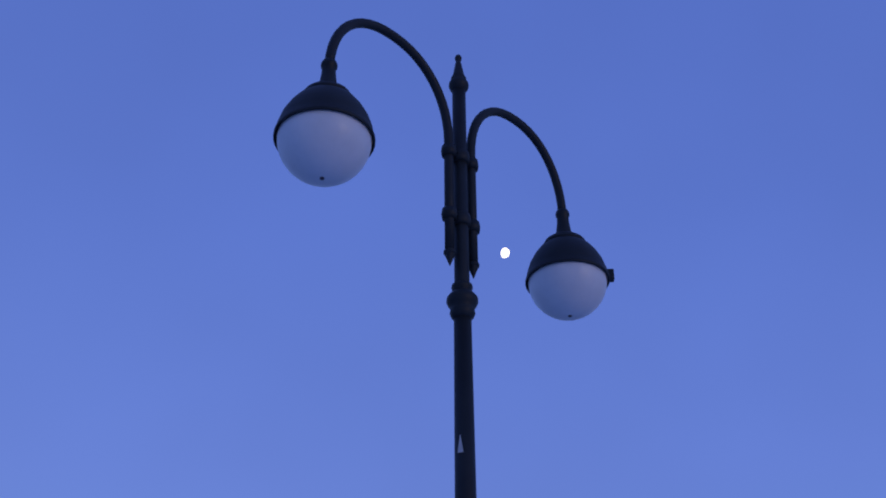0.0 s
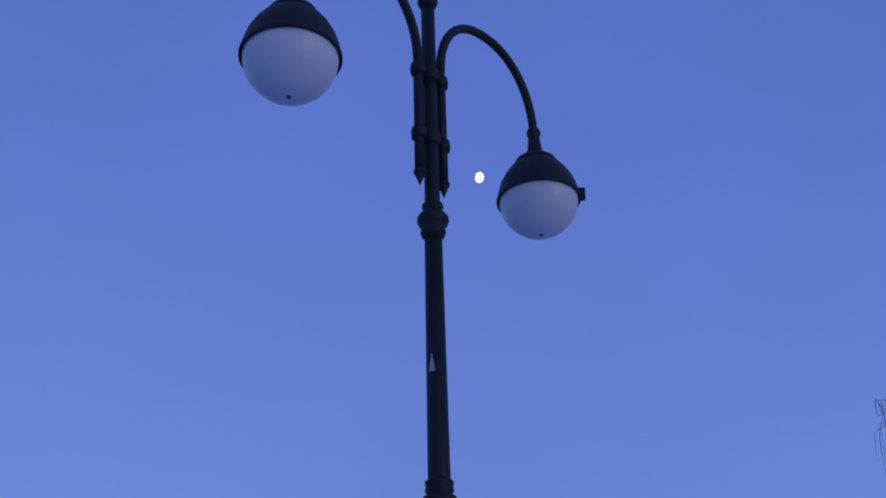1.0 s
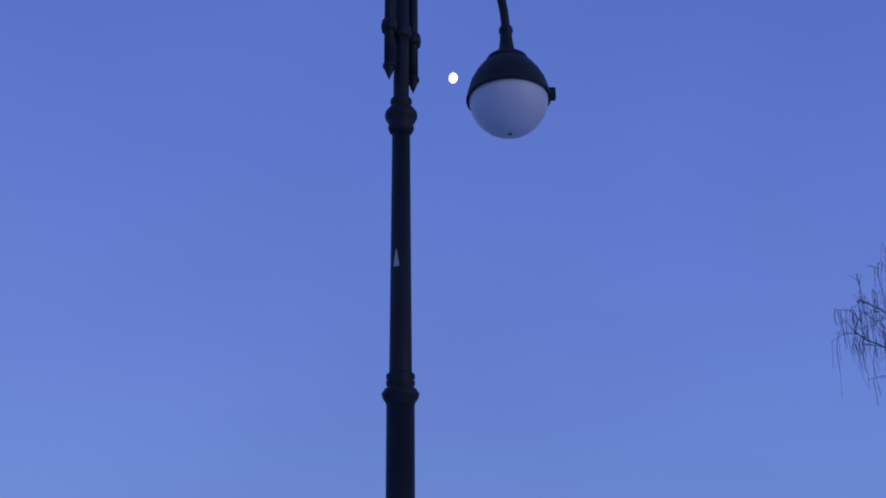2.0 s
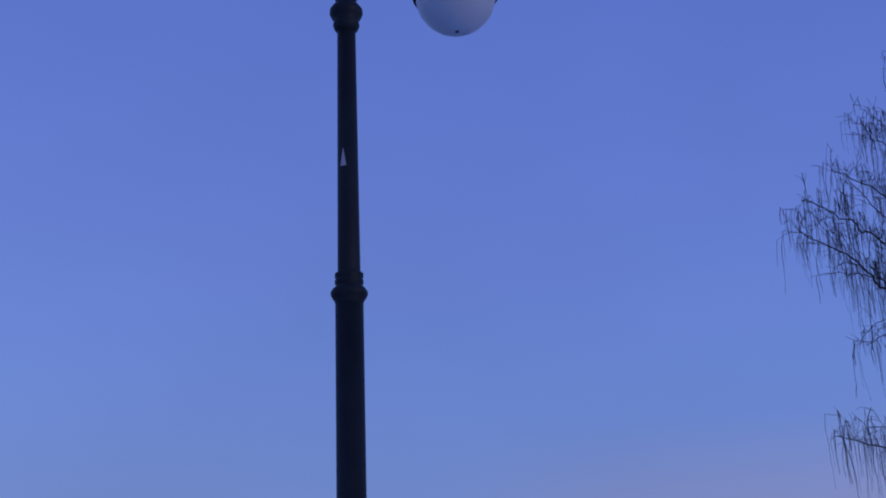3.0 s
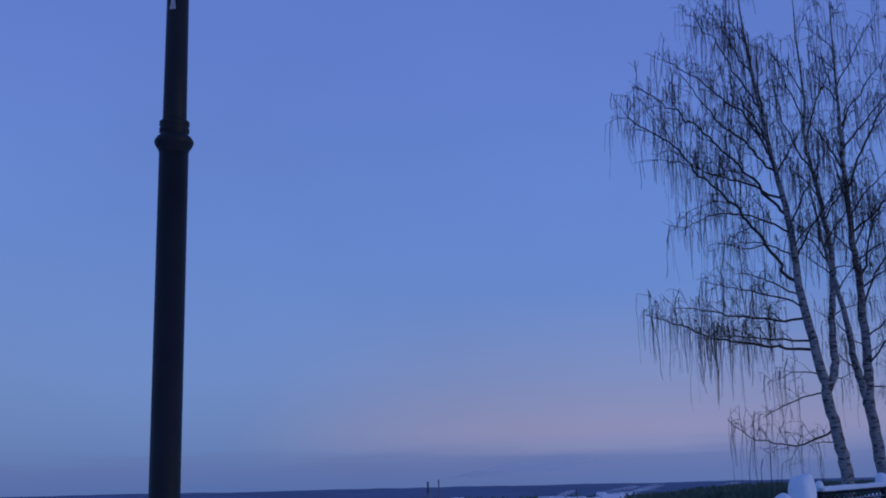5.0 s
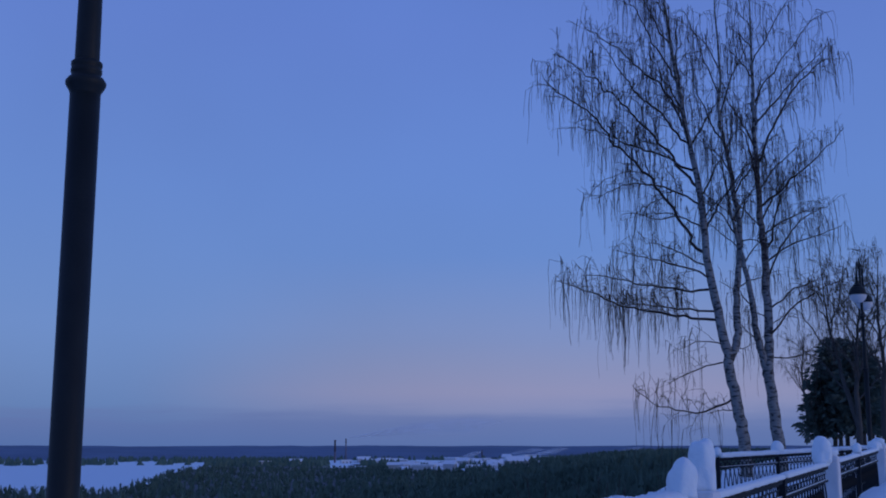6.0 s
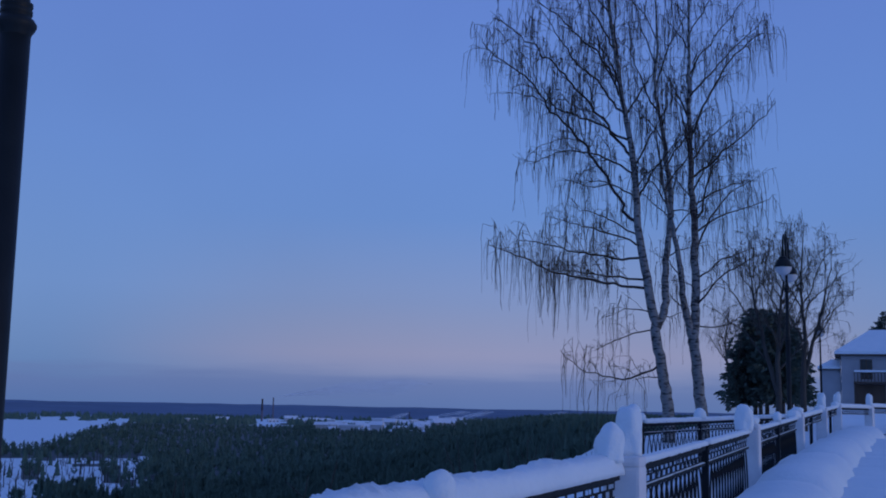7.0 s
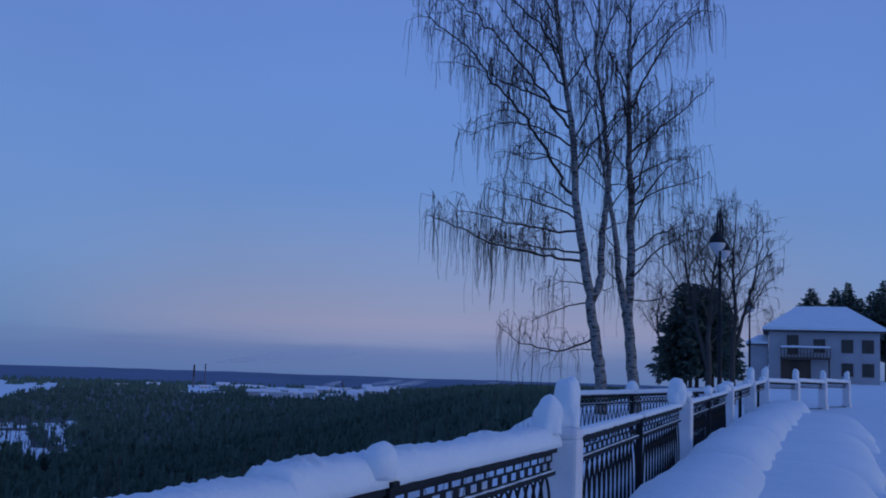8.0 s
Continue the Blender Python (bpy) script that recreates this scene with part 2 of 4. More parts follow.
class Tubes:
    """Gathers many tapered tubes into one mesh."""

    def __init__(self):
        self.v, self.f = [], []

    def add(self, pts, radii, sides=5, cap=True):
        n0 = len(self.v)
        pts = [Vector(p) for p in pts]
        ref = None
        for k, p in enumerate(pts):
            d = (pts[min(k + 1, len(pts) - 1)] - pts[max(k - 1, 0)])
            d = d.normalized() if d.length > 1e-9 else Vector((0, 0, 1))
            if ref is None:
                ref = Vector((1, 0, 0)) if abs(d.x) < 0.8 else Vector((0, 1, 0))
            a = ref - d * ref.dot(d)
            a.normalize()
            ref = a
            b = d.cross(a)
            r = radii[k]
            for i in range(sides):
                t = 2 * math.pi * i / sides
                self.v.append(p + a * (r * math.cos(t)) + b * (r * math.sin(t)))
        for k in range(len(pts) - 1):
            for i in range(sides):
                j = (i + 1) % sides
                q = n0 + k * sides
                self.f.append((q + i, q + j, q + sides + j, q + sides + i))
        if cap:
            self.f.append(tuple(n0 + (len(pts) - 1) * sides + i for i in range(sides)))
            self.f.append(tuple(n0 + i for i in reversed(range(sides))))

    def out(self, name, material, parent=None, label="", smooth=True):
        ob = mesh_ob(name, self.v, self.f, material, smooth)
        return under(ob, parent, label) if parent else ob


def smoothstep(a, b, x):
    t = min(1.0, max(0.0, (x - a) / (b - a)))
    return t * t * (3 - 2 * t)


# ---- plan: a railing runs along the edge of a bluff, heading HEAD from north ----
HEAD = radians(42.6)
ALONG = Vector((math.sin(HEAD), math.cos(HEAD), 0))
OUT = Vector((-math.cos(HEAD), math.sin(HEAD), 0))
RAIL0 = Vector((2.09, 5.19, 0))
VALLEY = -45.0


def on_line(s, n=0.0, z=0.0):
    return RAIL0 + ALONG * s + OUT * n + Vector((0, 0, z))


def rise(s):
    """The terrace climbs gently along the railing."""
    return 0.021 * max(0.0, min(s, 150.0) - 2.5)


def edge_width(s):
    return 2.0 + 1.4 * smoothstep(16, 19.5, s) + 2.4 * smoothstep(27, 31, s) * (1 - smoothstep(60, 90, s))


def valley_floor(s, n):
    """Depth of the land under the bluff: low over the river, rising towards the ridge that follows the railing."""
    turn = math.degrees(math.atan2(n, max(s, 1e-3)))
    if turn < 14.6:
        return -12.0 * max(0.0, turn) / 14.6
    return max(VALLEY, -12.0 - 2.15 * (turn - 14.6))


def ground_z(x, y):
    v = Vector((x, y, 0)) - RAIL0
    s, n = v.dot(ALONG), v.dot(OUT)
    over = n - edge_width(s)
    d = math.hypot(x, y)
    bumps = 0.05 * noise.noise((x * 0.5, y * 0.5, 0.0)) + 0.03 * noise.noise((x * 1.7, y * 1.7, 3.0))
    if over <= 0:
        return rise(s) + bumps - 0.05 + 0.35 * smoothstep(14, 60, d) * noise.noise((x * 0.06, y * 0.06, 8.0))
    far = smoothstep(300, 1500, d) * 2.5 * noise.noise((x * 0.002, y * 0.002, 5.0))
    steep = -0.72 * over * smoothstep(0, 3, over)
    floor = valley_floor(s, n) + far
    if d > 1800:
        floor += (VALLEY - floor) * smoothstep(1800, 2300, d)
    return bumps - 0.05 + max(rise(s) + steep, floor)


def wooded(x, y):
    """Where the valley woods stand: not on the terrace, the river, the clearing or the town's fields."""
    az, d = math.degrees(math.atan2(x, y)), math.hypot(x, y)
    v = Vector((x, y, 0)) - RAIL0
    if v.dot(OUT) - edge_width(v.dot(ALONG)) < 14 or y < 0:
        return False
    far_edge = 1150 + 1150 * smoothstep(2.5, 6.2, az + 0.4 * noise.noise((az * 0.5, 0, 4.0))) - 960 * smoothstep(14.5, 18.5, az) + 960 * smoothstep(22.2, 23.8, az)
    if 2300 < d < 3500:
        belt = az + 0.5 * noise.noise((az * 1.3, d * 0.004, 6.0))
        return 6.4 < belt < 12.2 or 13.9 < belt < 15.6 or belt > 23.8
    if d > far_edge:
        return 14.8 < az < 23.6 and d < 2350 and noise.noise((az * 1.1, d * 0.012, 13.0)) > 0.2
    open_field = noise.noise((az * 0.8, d * 0.008, 2.0)) + 0.6 * noise.noise((az * 2.2, d * 0.02, 7.0))
    uneven = noise.noise((x * 0.008, y * 0.008, 9.0)) + 0.6 * noise.noise((x * 0.03, y * 0.03, 11.0))
    if az + 1.2 * uneven < 7.4 and 500 + 80 * uneven < d < 980 + 100 * uneven:
        return open_field < -0.38 + 0.05 * max(0, az - 3)
    return not (5 < az < 10.5 and 480 < d < 700 and open_field > 0.42)


# ground: one sheet to the horizon, fine near and coarse far
g_v, g_f = [], []
radii = [0.0]
r_now = 1.2
while r_now < 4800:
    radii.append(r_now)
    r_now *= 1.045
radii.append(4850)
SEG = 480
g_v.append((0, 0, ground_z(0, 0)))
for r_now in radii[1:]:
    for i in range(SEG):
        a = 2 * math.pi * i / SEG
        x, y = r_now * math.sin(a), r_now * math.cos(a)
        g_v.append((x, y, ground_z(x, y)))
for i in range(SEG):
    g_f.append((0, 1 + (i + 1) % SEG, 1 + i))
for k in range(len(radii) - 2):
    for i in range(SEG):
        j = (i + 1) % SEG
        p, q = 1 + k * SEG, 1 + (k + 1) * SEG
        g_f.append((p + i, p + j, q + j, q + i))
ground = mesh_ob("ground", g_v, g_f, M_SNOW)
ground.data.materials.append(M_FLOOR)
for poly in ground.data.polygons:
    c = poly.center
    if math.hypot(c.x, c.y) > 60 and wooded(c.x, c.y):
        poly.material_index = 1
tagged(ground, "snow-covered bluff top and valley floor", "ground", kind="structure")

# far wooded hills that close the horizon; distance haze is in their colour
h_v, h_f = [], []
HN = 220
for i in range(HN + 1):
    a = radians(-30 + 100 * i / HN)
    hump = 3.0 * noise.noise((i * 0.09, 0.3, 1.0)) + 2.0 * noise.noise((i * 0.4, 2.3, 1.0)) + 1.2 * noise.noise((i * 1.7, 1.1, 0))
    top = -3.5 + hump
    for d, z in ((3500, VALLEY - 4), (3750, VALLEY + 14 + hump), (4200, top - 8), (4600, top), (4700, VALLEY - 5)):
        h_v.append((d * math.sin(a), d * math.cos(a), z))
for i in range(HN):
    for k in range(4):
        q = i * 5 + k
        h_f.append((q, q + 1, q + 6, q + 5))
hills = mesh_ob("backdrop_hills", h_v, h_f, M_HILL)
tagged(hills, "long wooded hills along the horizon, tinted blue for distance haze", "hills", kind="structure")


# ---- street lamp with two curved arms ----
def polar(az, d, z=0.0):
    return Vector((d * math.sin(radians(az)), d * math.cos(radians(az)), z))


def street_lamp():
    lamp = new("street_lamp")
    tagged(lamp, "black cast-iron street lamp with two arched arms and opal globes", "street lamp", "lamps along the railing")
    E = 1.65  # heights below were taken from eye level
    part("base", lathe_bm([(0, -0.4), (0.19, -0.4), (0.19, 0.25), (0.16, 0.30), (0.16, 0.62), (0.175, 0.66), (0.13, 0.74), (0.085, 0.80), (0.0, 0.80)], 24), M_IRON, lamp, smooth=False)
    part("lower_shaft", lathe_bm([(0.064, 0.75), (0.0625, E + 1.40), (0.0, E + 1.40)], 28), M_IRON, lamp, smooth=True)
    part("lower_collar", lathe_bm([(0.062, E + 1.395), (0.066, E + 1.41), (0.076, E + 1.425), (0.083, E + 1.44), (0.083, E + 1.45), (0.072, E + 1.467), (0.06, E + 1.475), (0.06, E + 1.485),
                                   (0.064, E + 1.49), (0.064, E + 1.505), (0.058, E + 1.513), (0.064, E + 1.52), (0.064, E + 1.535), (0.05, E + 1.545)], 28), M_IRON, lamp, smooth=True)
    part("shaft", lathe_bm([(0.051, E + 1.54), (0.0435, E + 2.79), (0, E + 2.79)], 28), M_IRON, lamp, smooth=True)
    part("upper_collar", lathe_bm([(0.044, E + 2.755), (0.056, E + 2.765), (0.064, E + 2.785), (0.06, E + 2.805), (0.06, E + 2.815), (0.072, E + 2.83), (0.08, E + 2.85), (0.078, E + 2.87), (0.06, E + 2.895),
                                   (0.042, E + 2.905), (0.046, E + 2.915), (0.054, E + 2.93), (0.052, E + 2.945), (0.038, E + 2.955)], 28), M_IRON, lamp, smooth=True)
    part("upper_shaft", lathe_bm([(0.0385, E + 2.95), (0.0375, E + 4.22), (0, E + 4.22)], 24), M_IRON, lamp, smooth=True)
    part("finial", lathe_bm([(0.037, E + 4.21), (0.05, E + 4.225), (0.057, E + 4.245), (0.055, E + 4.265), (0.042, E + 4.285), (0.044, E + 4.30), (0.032, E + 4.33), (0.018, E + 4.41), (0.013, E + 4.43),
                             (0.019, E + 4.445), (0.02, E + 4.46), (0.013, E + 4.475), (0, E + 4.48)], 20), M_IRON, lamp, smooth=True)
    arm_x = 0.087
    for side, reach in ((-1, 0.935), (1, 0.882)):
        rad = (reach - arm_x) / 2
        tb = Tubes()
        pts = [(side * arm_x, 0, E + 3.11), (side * arm_x, 0, E + 3.5), (side * arm_x, 0, E + 3.8)]
        for k in range(1, 25):
            a = math.pi * (1 - k / 24)
            c = math.copysign(abs(math.cos(a)) ** 0.9, math.cos(a))
            pts.append((side * ((arm_x + reach) / 2 + rad * c), 0, E + 3.8 + 0.485 * math.sin(a) ** 0.95))
        tb.add(pts, [0.0255] * len(pts), 14)
        arm = tb.out("arm", M_IRON, lamp)
        under(part("arm_tip", lathe_bm([(0.026, 3.115), (0.032, 3.11), (0.032, 3.095), (0.027, 3.09), (0, 3.02)], 14, at=(side * arm_x, 0, E)), M_IRON, None, smooth=False), arm)
        gx = side * reach
        part("neck", lathe_bm([(0.026, 3.832), (0.034, 3.827), (0.041, 3.81), (0.041, 3.793), (0.034, 3.783), (0.036, 3.745), (0.043, 3.69), (0.052, 3.652), (0.055, 3.645), (0.055, 3.636), (0, 3.636)], 20, at=(gx, 0, E)), M_IRON, lamp, smooth=True)
        cap = part("cap", lathe_bm([(0.0, 3.638), (0.06, 3.634), (0.095, 3.624), (0.116, 3.607), (0.126, 3.588), (0.127, 3.579), (0.117, 3.574), (0.117, 3.570), (0.134, 3.567), (0.153, 3.550), (0.184, 3.506), (0.211, 3.453), (0.227, 3.40), (0.235, 3.355), (0.239, 3.352), (0.239, 3.338),
                                    (0.229, 3.338), (0.226, 3.36), (0.205, 3.45), (0.15, 3.54), (0, 3.6)], 40, at=(gx, 0, E)), M_IRON, lamp, smooth=True)
        lb = box_bm(-0.022, 0.022, -0.014, 0.026, -0.035, 0.035, 0.006)
        bmesh.ops.transform(lb, matrix=Matrix.Translation((gx, 0, E + 3.385)) @ Matrix.Rotation(radians(-47 if side > 0 else 43), 4, "Z") @ Matrix.Translation((0.245, 0, 0)), verts=lb.verts[:])
        part("latch", lb, M_IRON, cap)
        R, zc = 0.222, 3.345
        prof = [(R * math.cos(radians(a)), zc + R * math.sin(radians(a))) for a in range(10, -90, -6)] + [(0.0, zc - R)]
        globe = part("globe", lathe_bm(prof, 40, at=(gx, 0, E)), M_GLOBE, lamp, "frosted white opal glass globe", smooth=True)
        part("drain_nub", lathe_bm([(0.012, 3.126), (0.011, 3.119), (0, 3.117)], 12, at=(gx, 0, E)), M_BRICK, globe)
    for z in (3.74, 3.335):
        part("clamp", lathe_bm([(0.038, z - 0.035), (0.049, z - 0.033), (0.052, z - 0.01), (0.052, z + 0.01), (0.049, z + 0.033), (0.038, z + 0.035)], 20, at=(0, 0, E)), M_IRON, lamp, smooth=True)
        for side in (-1, 1):
            part("clamp_ring", lathe_bm([(0.026, z - 0.032), (0.038, z - 0.03), (0.042, z), (0.038, z + 0.03), (0.026, z + 0.032)], 16, at=(side * arm_x, 0, E)), M_IRON, lamp, smooth=True)
            x0, x1 = sorted((side * 0.03, side * arm_x))
            part("clamp_bar", box_bm(x0, x1, -0.018, 0.018, E + z - 0.022, E + z + 0.022, 0.004), M_IRON, lamp)
    return lamp


ARM_TURN = radians(90) - radians(43.3)
first_lamp = street_lamp()
lamp_pose = lambda x, y: Matrix.Translation((x, y, 0)) @ Matrix.Rotation(ARM_TURN, 4, "Z")
first_lamp.matrix_basis = lamp_pose(0, 4.8)
for far_az, far_d in ((38.42, 32.6), (39.92, 65.0)):
    spot = polar(far_az, far_d)
    copy_thing(first_lamp, Matrix.Translation((0, 0, ground_z(spot.x, spot.y))) @ lamp_pose(spot.x, spot.y))

# torn scrap of paper on the first shaft
p_bm = bmesh.new()
pr = 0.0528
for (u0, z0), (u1, z1) in (((-0.018, 0.0), (0.009, 0.0)), ((-0.014, 0.03), (0.005, 0.03)), ((-0.010, 0.06), (0.000, 0.062)), ((-0.006, 0.085), (-0.004, 0.088))):
    for u, z in ((u0, z0), (u1, z1)):
        p_bm.verts.new((u - 0.016, -math.sqrt(pr * pr - (u - 0.016) ** 2), z))
p_bm.verts.ensure_lookup_table()
for k in range(3):
    p_bm.faces.new([p_bm.verts[i] for i in (2 * k, 2 * k + 1, 2 * k + 3, 2 * k + 2)])
bmesh.ops.solidify(p_bm, geom=p_bm.faces[:], thickness=0.001)
scrap = part("paper_scrap", p_bm, M_PAPER, None)
scrap.location = (0.0, 4.8, 3.69)
tagged(scrap, "torn narrow scrap of white paper stuck on lamp post", "paper")

# ---- moon ----
mv = polar(3.24, 3500)
moon_bm = bmesh.new()
bmesh.ops.create_uvsphere(moon_bm, u_segments=24, v_segments=16, radius=1)
for v in moon_bm.verts:
    v.co = Vector((v.co.x * (14.0 if v.co.x < 0 else 17.5 + 1.2 * noise.noise(v.co * 3)), v.co.y * 14, v.co.z * 20.5))
moon = part("moon", moon_bm, M_MOON, None, smooth=True)
moon.matrix_basis = Matrix.Translation(mv + Vector((0, 0, 1.65 + 3500 * math.tan(radians(32.2))))) @ Matrix.Rotation(radians(-3), 4, "Z") @ Matrix.Rotation(radians(8), 4, "Y")
tagged(moon, "bright warm-white gibbous moon in the evening sky", "moon", kind="structure")


# ---- railing along the bluff ----
RAIL_TOP = 1.12
SECTION = 3.62


def local_frame(p0, heading):
    """Pose whose x axis runs along heading (degrees from north, clockwise)."""
    return Matrix.Translation(p0) @ Matrix.Rotation(radians(90 - heading), 4, "Z")


def fence_meshes():
    """Shared meshes of one railing cell and its arch."""
    cell = SECTION / 15
    # meander cell: slots over squares, cast in one piece
    bm = bmesh.new()
    for x0, x1, z0, z1 in ((0.0, cell, 0.930, 0.941), (0.072, cell - 0.072, 0.941, 0.990), (0.0, cell, 0.990, 1.006),
                           (0.0, 0.021, 1.006, 1.041), (cell - 0.021, cell, 1.006, 1.041), (0.0, cell, 1.041, 1.062)):
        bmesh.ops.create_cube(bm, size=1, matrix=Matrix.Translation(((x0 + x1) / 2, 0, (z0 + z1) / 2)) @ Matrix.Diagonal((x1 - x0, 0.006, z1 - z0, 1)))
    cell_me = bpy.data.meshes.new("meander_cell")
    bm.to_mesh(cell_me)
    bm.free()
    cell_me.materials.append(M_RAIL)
    # pointed arch two cells wide, so that neighbours cross
    tb = Tubes()
    for side in (0, 1):
        pts = []
        for k in range(9):
            t = k / 8
            x = cell * (1 - math.cos(t * math.pi / 2))
            z = 0.10 + 0.785 * math.sin(t * math.pi / 2)
            pts.append((x if side == 0 else 2 * cell - x, 0.006 * (1 - 2 * side), z))
        tb.add(pts, [0.011] * 9, 4)
    arch_me = bpy.data.meshes.new("arch_bar")
    arch_me.from_pydata([tuple(v) for v in tb.v], [], tb.f)
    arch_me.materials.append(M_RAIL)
    return cell, cell_me, arch_me


CELL, CELL_ME, ARCH_ME = fence_meshes()


def snow_ridge(name, length, width, height, seed, parent=None, wob=0.03, rough=1.0):
    """Rounded, uneven bank of snow along x."""
    v, f = [], []
    nx, nc = max(6, int(length / (0.013 if rough > 1.2 else 0.07))), 12
    for i in range(nx + 1):
        x = length * i / nx
        end = min(1.0, 0.8 + min(i, nx - i) * 0.1) if rough > 0.2 else smoothstep(-0.35, 0.9, min(x, length - x))
        broad = 1 + 0.12 * noise.noise((x * 1.1, seed, 0.0))
        fine = 0.0 if rough < 0.5 else rough * 0.12 * noise.noise((x * 5.5, seed, 5.0)) + rough * 0.10 * max(0.0, noise.noise((x * 17, seed, 2.0)))
        clotted = 0.35 + 0.65 * smoothstep(-0.2, 0.35, noise.noise((x * 1.7, seed, 77.0)))
        ragged = rough > 1.2
        w = width * (1 + (0.05 if ragged else 0.14) * noise.noise((x * (0.5 + 1.1 * min(rough, 1.0)), seed, 9.0)))
        for k in range(nc + 1):
            a = math.pi * k / nc
            c = math.cos(a)
            lean = smoothstep(0.28, 0.5, k / nc) if ragged else 1.0
            crest = 0.45 * max(0.0, noise.noise((x * 34, k * 1.1, seed))) + 0.3 * max(0.0, noise.noise((x * 75, k * 1.7, seed + 4))) if ragged else 0.0
            h = height * end * (broad + fine * (0.15 if ragged else 1.0) + (crest * lean * clotted if ragged else 0.0))
            power = (0.85 if k < nc / 2 else 0.5) if ragged else 0.55 if rough > 0.5 else 1.1
            v.append((x, -0.5 * w * (abs(c) ** 0.6) * (1 if c > 0 else -1), h * math.sin(a) ** power + wob * (0.12 if ragged else 0.3) * noise.noise((x * (5 if rough > 0.5 else 1.3), k * 0.7, seed))))
    for i in range(nx):
        for k in range(nc):
            q = i * (nc + 1) + k
            f.append((q, q + nc + 1, q + nc + 2, q + 1))
        f.append((i * (nc + 1) + nc, (i + 1) * (nc + 1) + nc, (i + 1) * (nc + 1), i * (nc + 1)))
    f.append(tuple(range(nc + 1)))
    f.append(tuple(reversed(range(nx * (nc + 1), (nx + 1) * (nc + 1)))))
    ob = mesh_ob(name, v, f, M_SNOW)
    return under(ob, parent) if parent else ob


def snow_lump(name, rx, ry, rz, seed, lean=0.0):
    """Soft lump of snow, flat below."""
    bm = bmesh.new()
    bmesh.ops.create_icosphere(bm, subdivisions=4, radius=1)
    for v in bm.verts:
        d = v.co.copy()
        k = 1 + 0.2 * noise.noise(d * 1.3 + Vector((seed, 0, 0))) + 0.05 * noise.noise(d * 4 + Vector((0, seed, 0)))
        side = 1.0 if d.z <= 0 else math.sqrt(max(0.0, 1 - d.z ** 4) / max(1e-6, 1 - d.z * d.z)) if d.z < 0.999 else 1.41
        z = d.z * k * rz if d.z > -0.25 else -0.25 * rz
        v.co = Vector((d.x * k * rx * side + lean * max(0, d.z), d.y * k * ry * side, z + 0.25 * rz))
    return part(name, bm, M_SNOW, None, smooth=True)


def fence_section(p0, heading, length, seed, arches=True, snow=0.19, width=0.3, pitch=0.0):
    fence = new("railing_section")
    fence.matrix_basis = local_frame(p0, heading) @ Matrix.Rotation(-pitch, 4, "Y")
    tagged(fence, "black cast-iron railing panel with meander band and crossed arches", "railing", "railing panels")
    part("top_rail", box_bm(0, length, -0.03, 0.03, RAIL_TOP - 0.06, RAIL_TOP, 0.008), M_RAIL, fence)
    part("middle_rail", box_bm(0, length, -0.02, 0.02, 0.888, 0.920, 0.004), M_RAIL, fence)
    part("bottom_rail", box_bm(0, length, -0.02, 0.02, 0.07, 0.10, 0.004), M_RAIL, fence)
    snow_ridge("ledge_snow", length, 0.034, 0.008, seed + 40, fence).location = (0, 0, 0.920)
    n = int(round(length / CELL))
    for i in range(n):
        ob = under(new("meander_cell", CELL_ME), fence)
        ob.location = (i * CELL, 0, 0)
        if arches and i < n - 1:
            under(new("arch_bar", ARCH_ME), fence).location = (i * CELL, 0, 0)
    if not snow:
        return fence
    bank = snow_ridge("rail_snow", length, width, snow, seed)
    bank.matrix_basis = local_frame(Vector(p0) + Vector((0, 0, RAIL_TOP - 0.004)), heading) @ Matrix.Rotation(-pitch, 4, "Y")
    tagged(bank, "thick soft ridge of snow lying on the railing", "snow", kind="stuff")
    return fence


def fence_post(p, heading, seed, lump=True, off=(0.0, 0.0, 0.0), big=1.0):
    post = new("railing_post")
    post.matrix_basis = local_frame(p, heading)
    tagged(post, "black square iron railing post capped with snow", "post", "railing posts")
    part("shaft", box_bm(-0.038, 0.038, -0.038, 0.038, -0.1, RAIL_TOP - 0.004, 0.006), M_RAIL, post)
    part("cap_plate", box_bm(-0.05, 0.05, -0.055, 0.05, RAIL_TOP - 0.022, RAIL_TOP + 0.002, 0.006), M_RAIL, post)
    if lump:
        bm = bmesh.new()
        bmesh.ops.create_icosphere(bm, subdivisions=3, radius=1)
        for v in bm.verts:
            k = 1 + 0.1 * noise.noise(v.co * 1.5 + Vector((seed, 0, 0))) + 0.03 * noise.noise(v.co * 5)
            v.co = Vector((v.co.x * 0.084 * k * big, v.co.y * 0.088 * k * big, max(-0.075, v.co.z * 0.1 * k * big)))
        ob = part("post_snow", bm, M_SNOW, None, smooth=True)
        ob.location = Vector(p) + ALONG * off[0] + OUT * off[1] + Vector((0, 0, RAIL_TOP + 0.045 + 0.075 + off[2]))
        ob.rotation_euler = (0, 0, -radians(heading))
        tagged(ob, "rounded ball of snow sitting on a railing post", "snow")


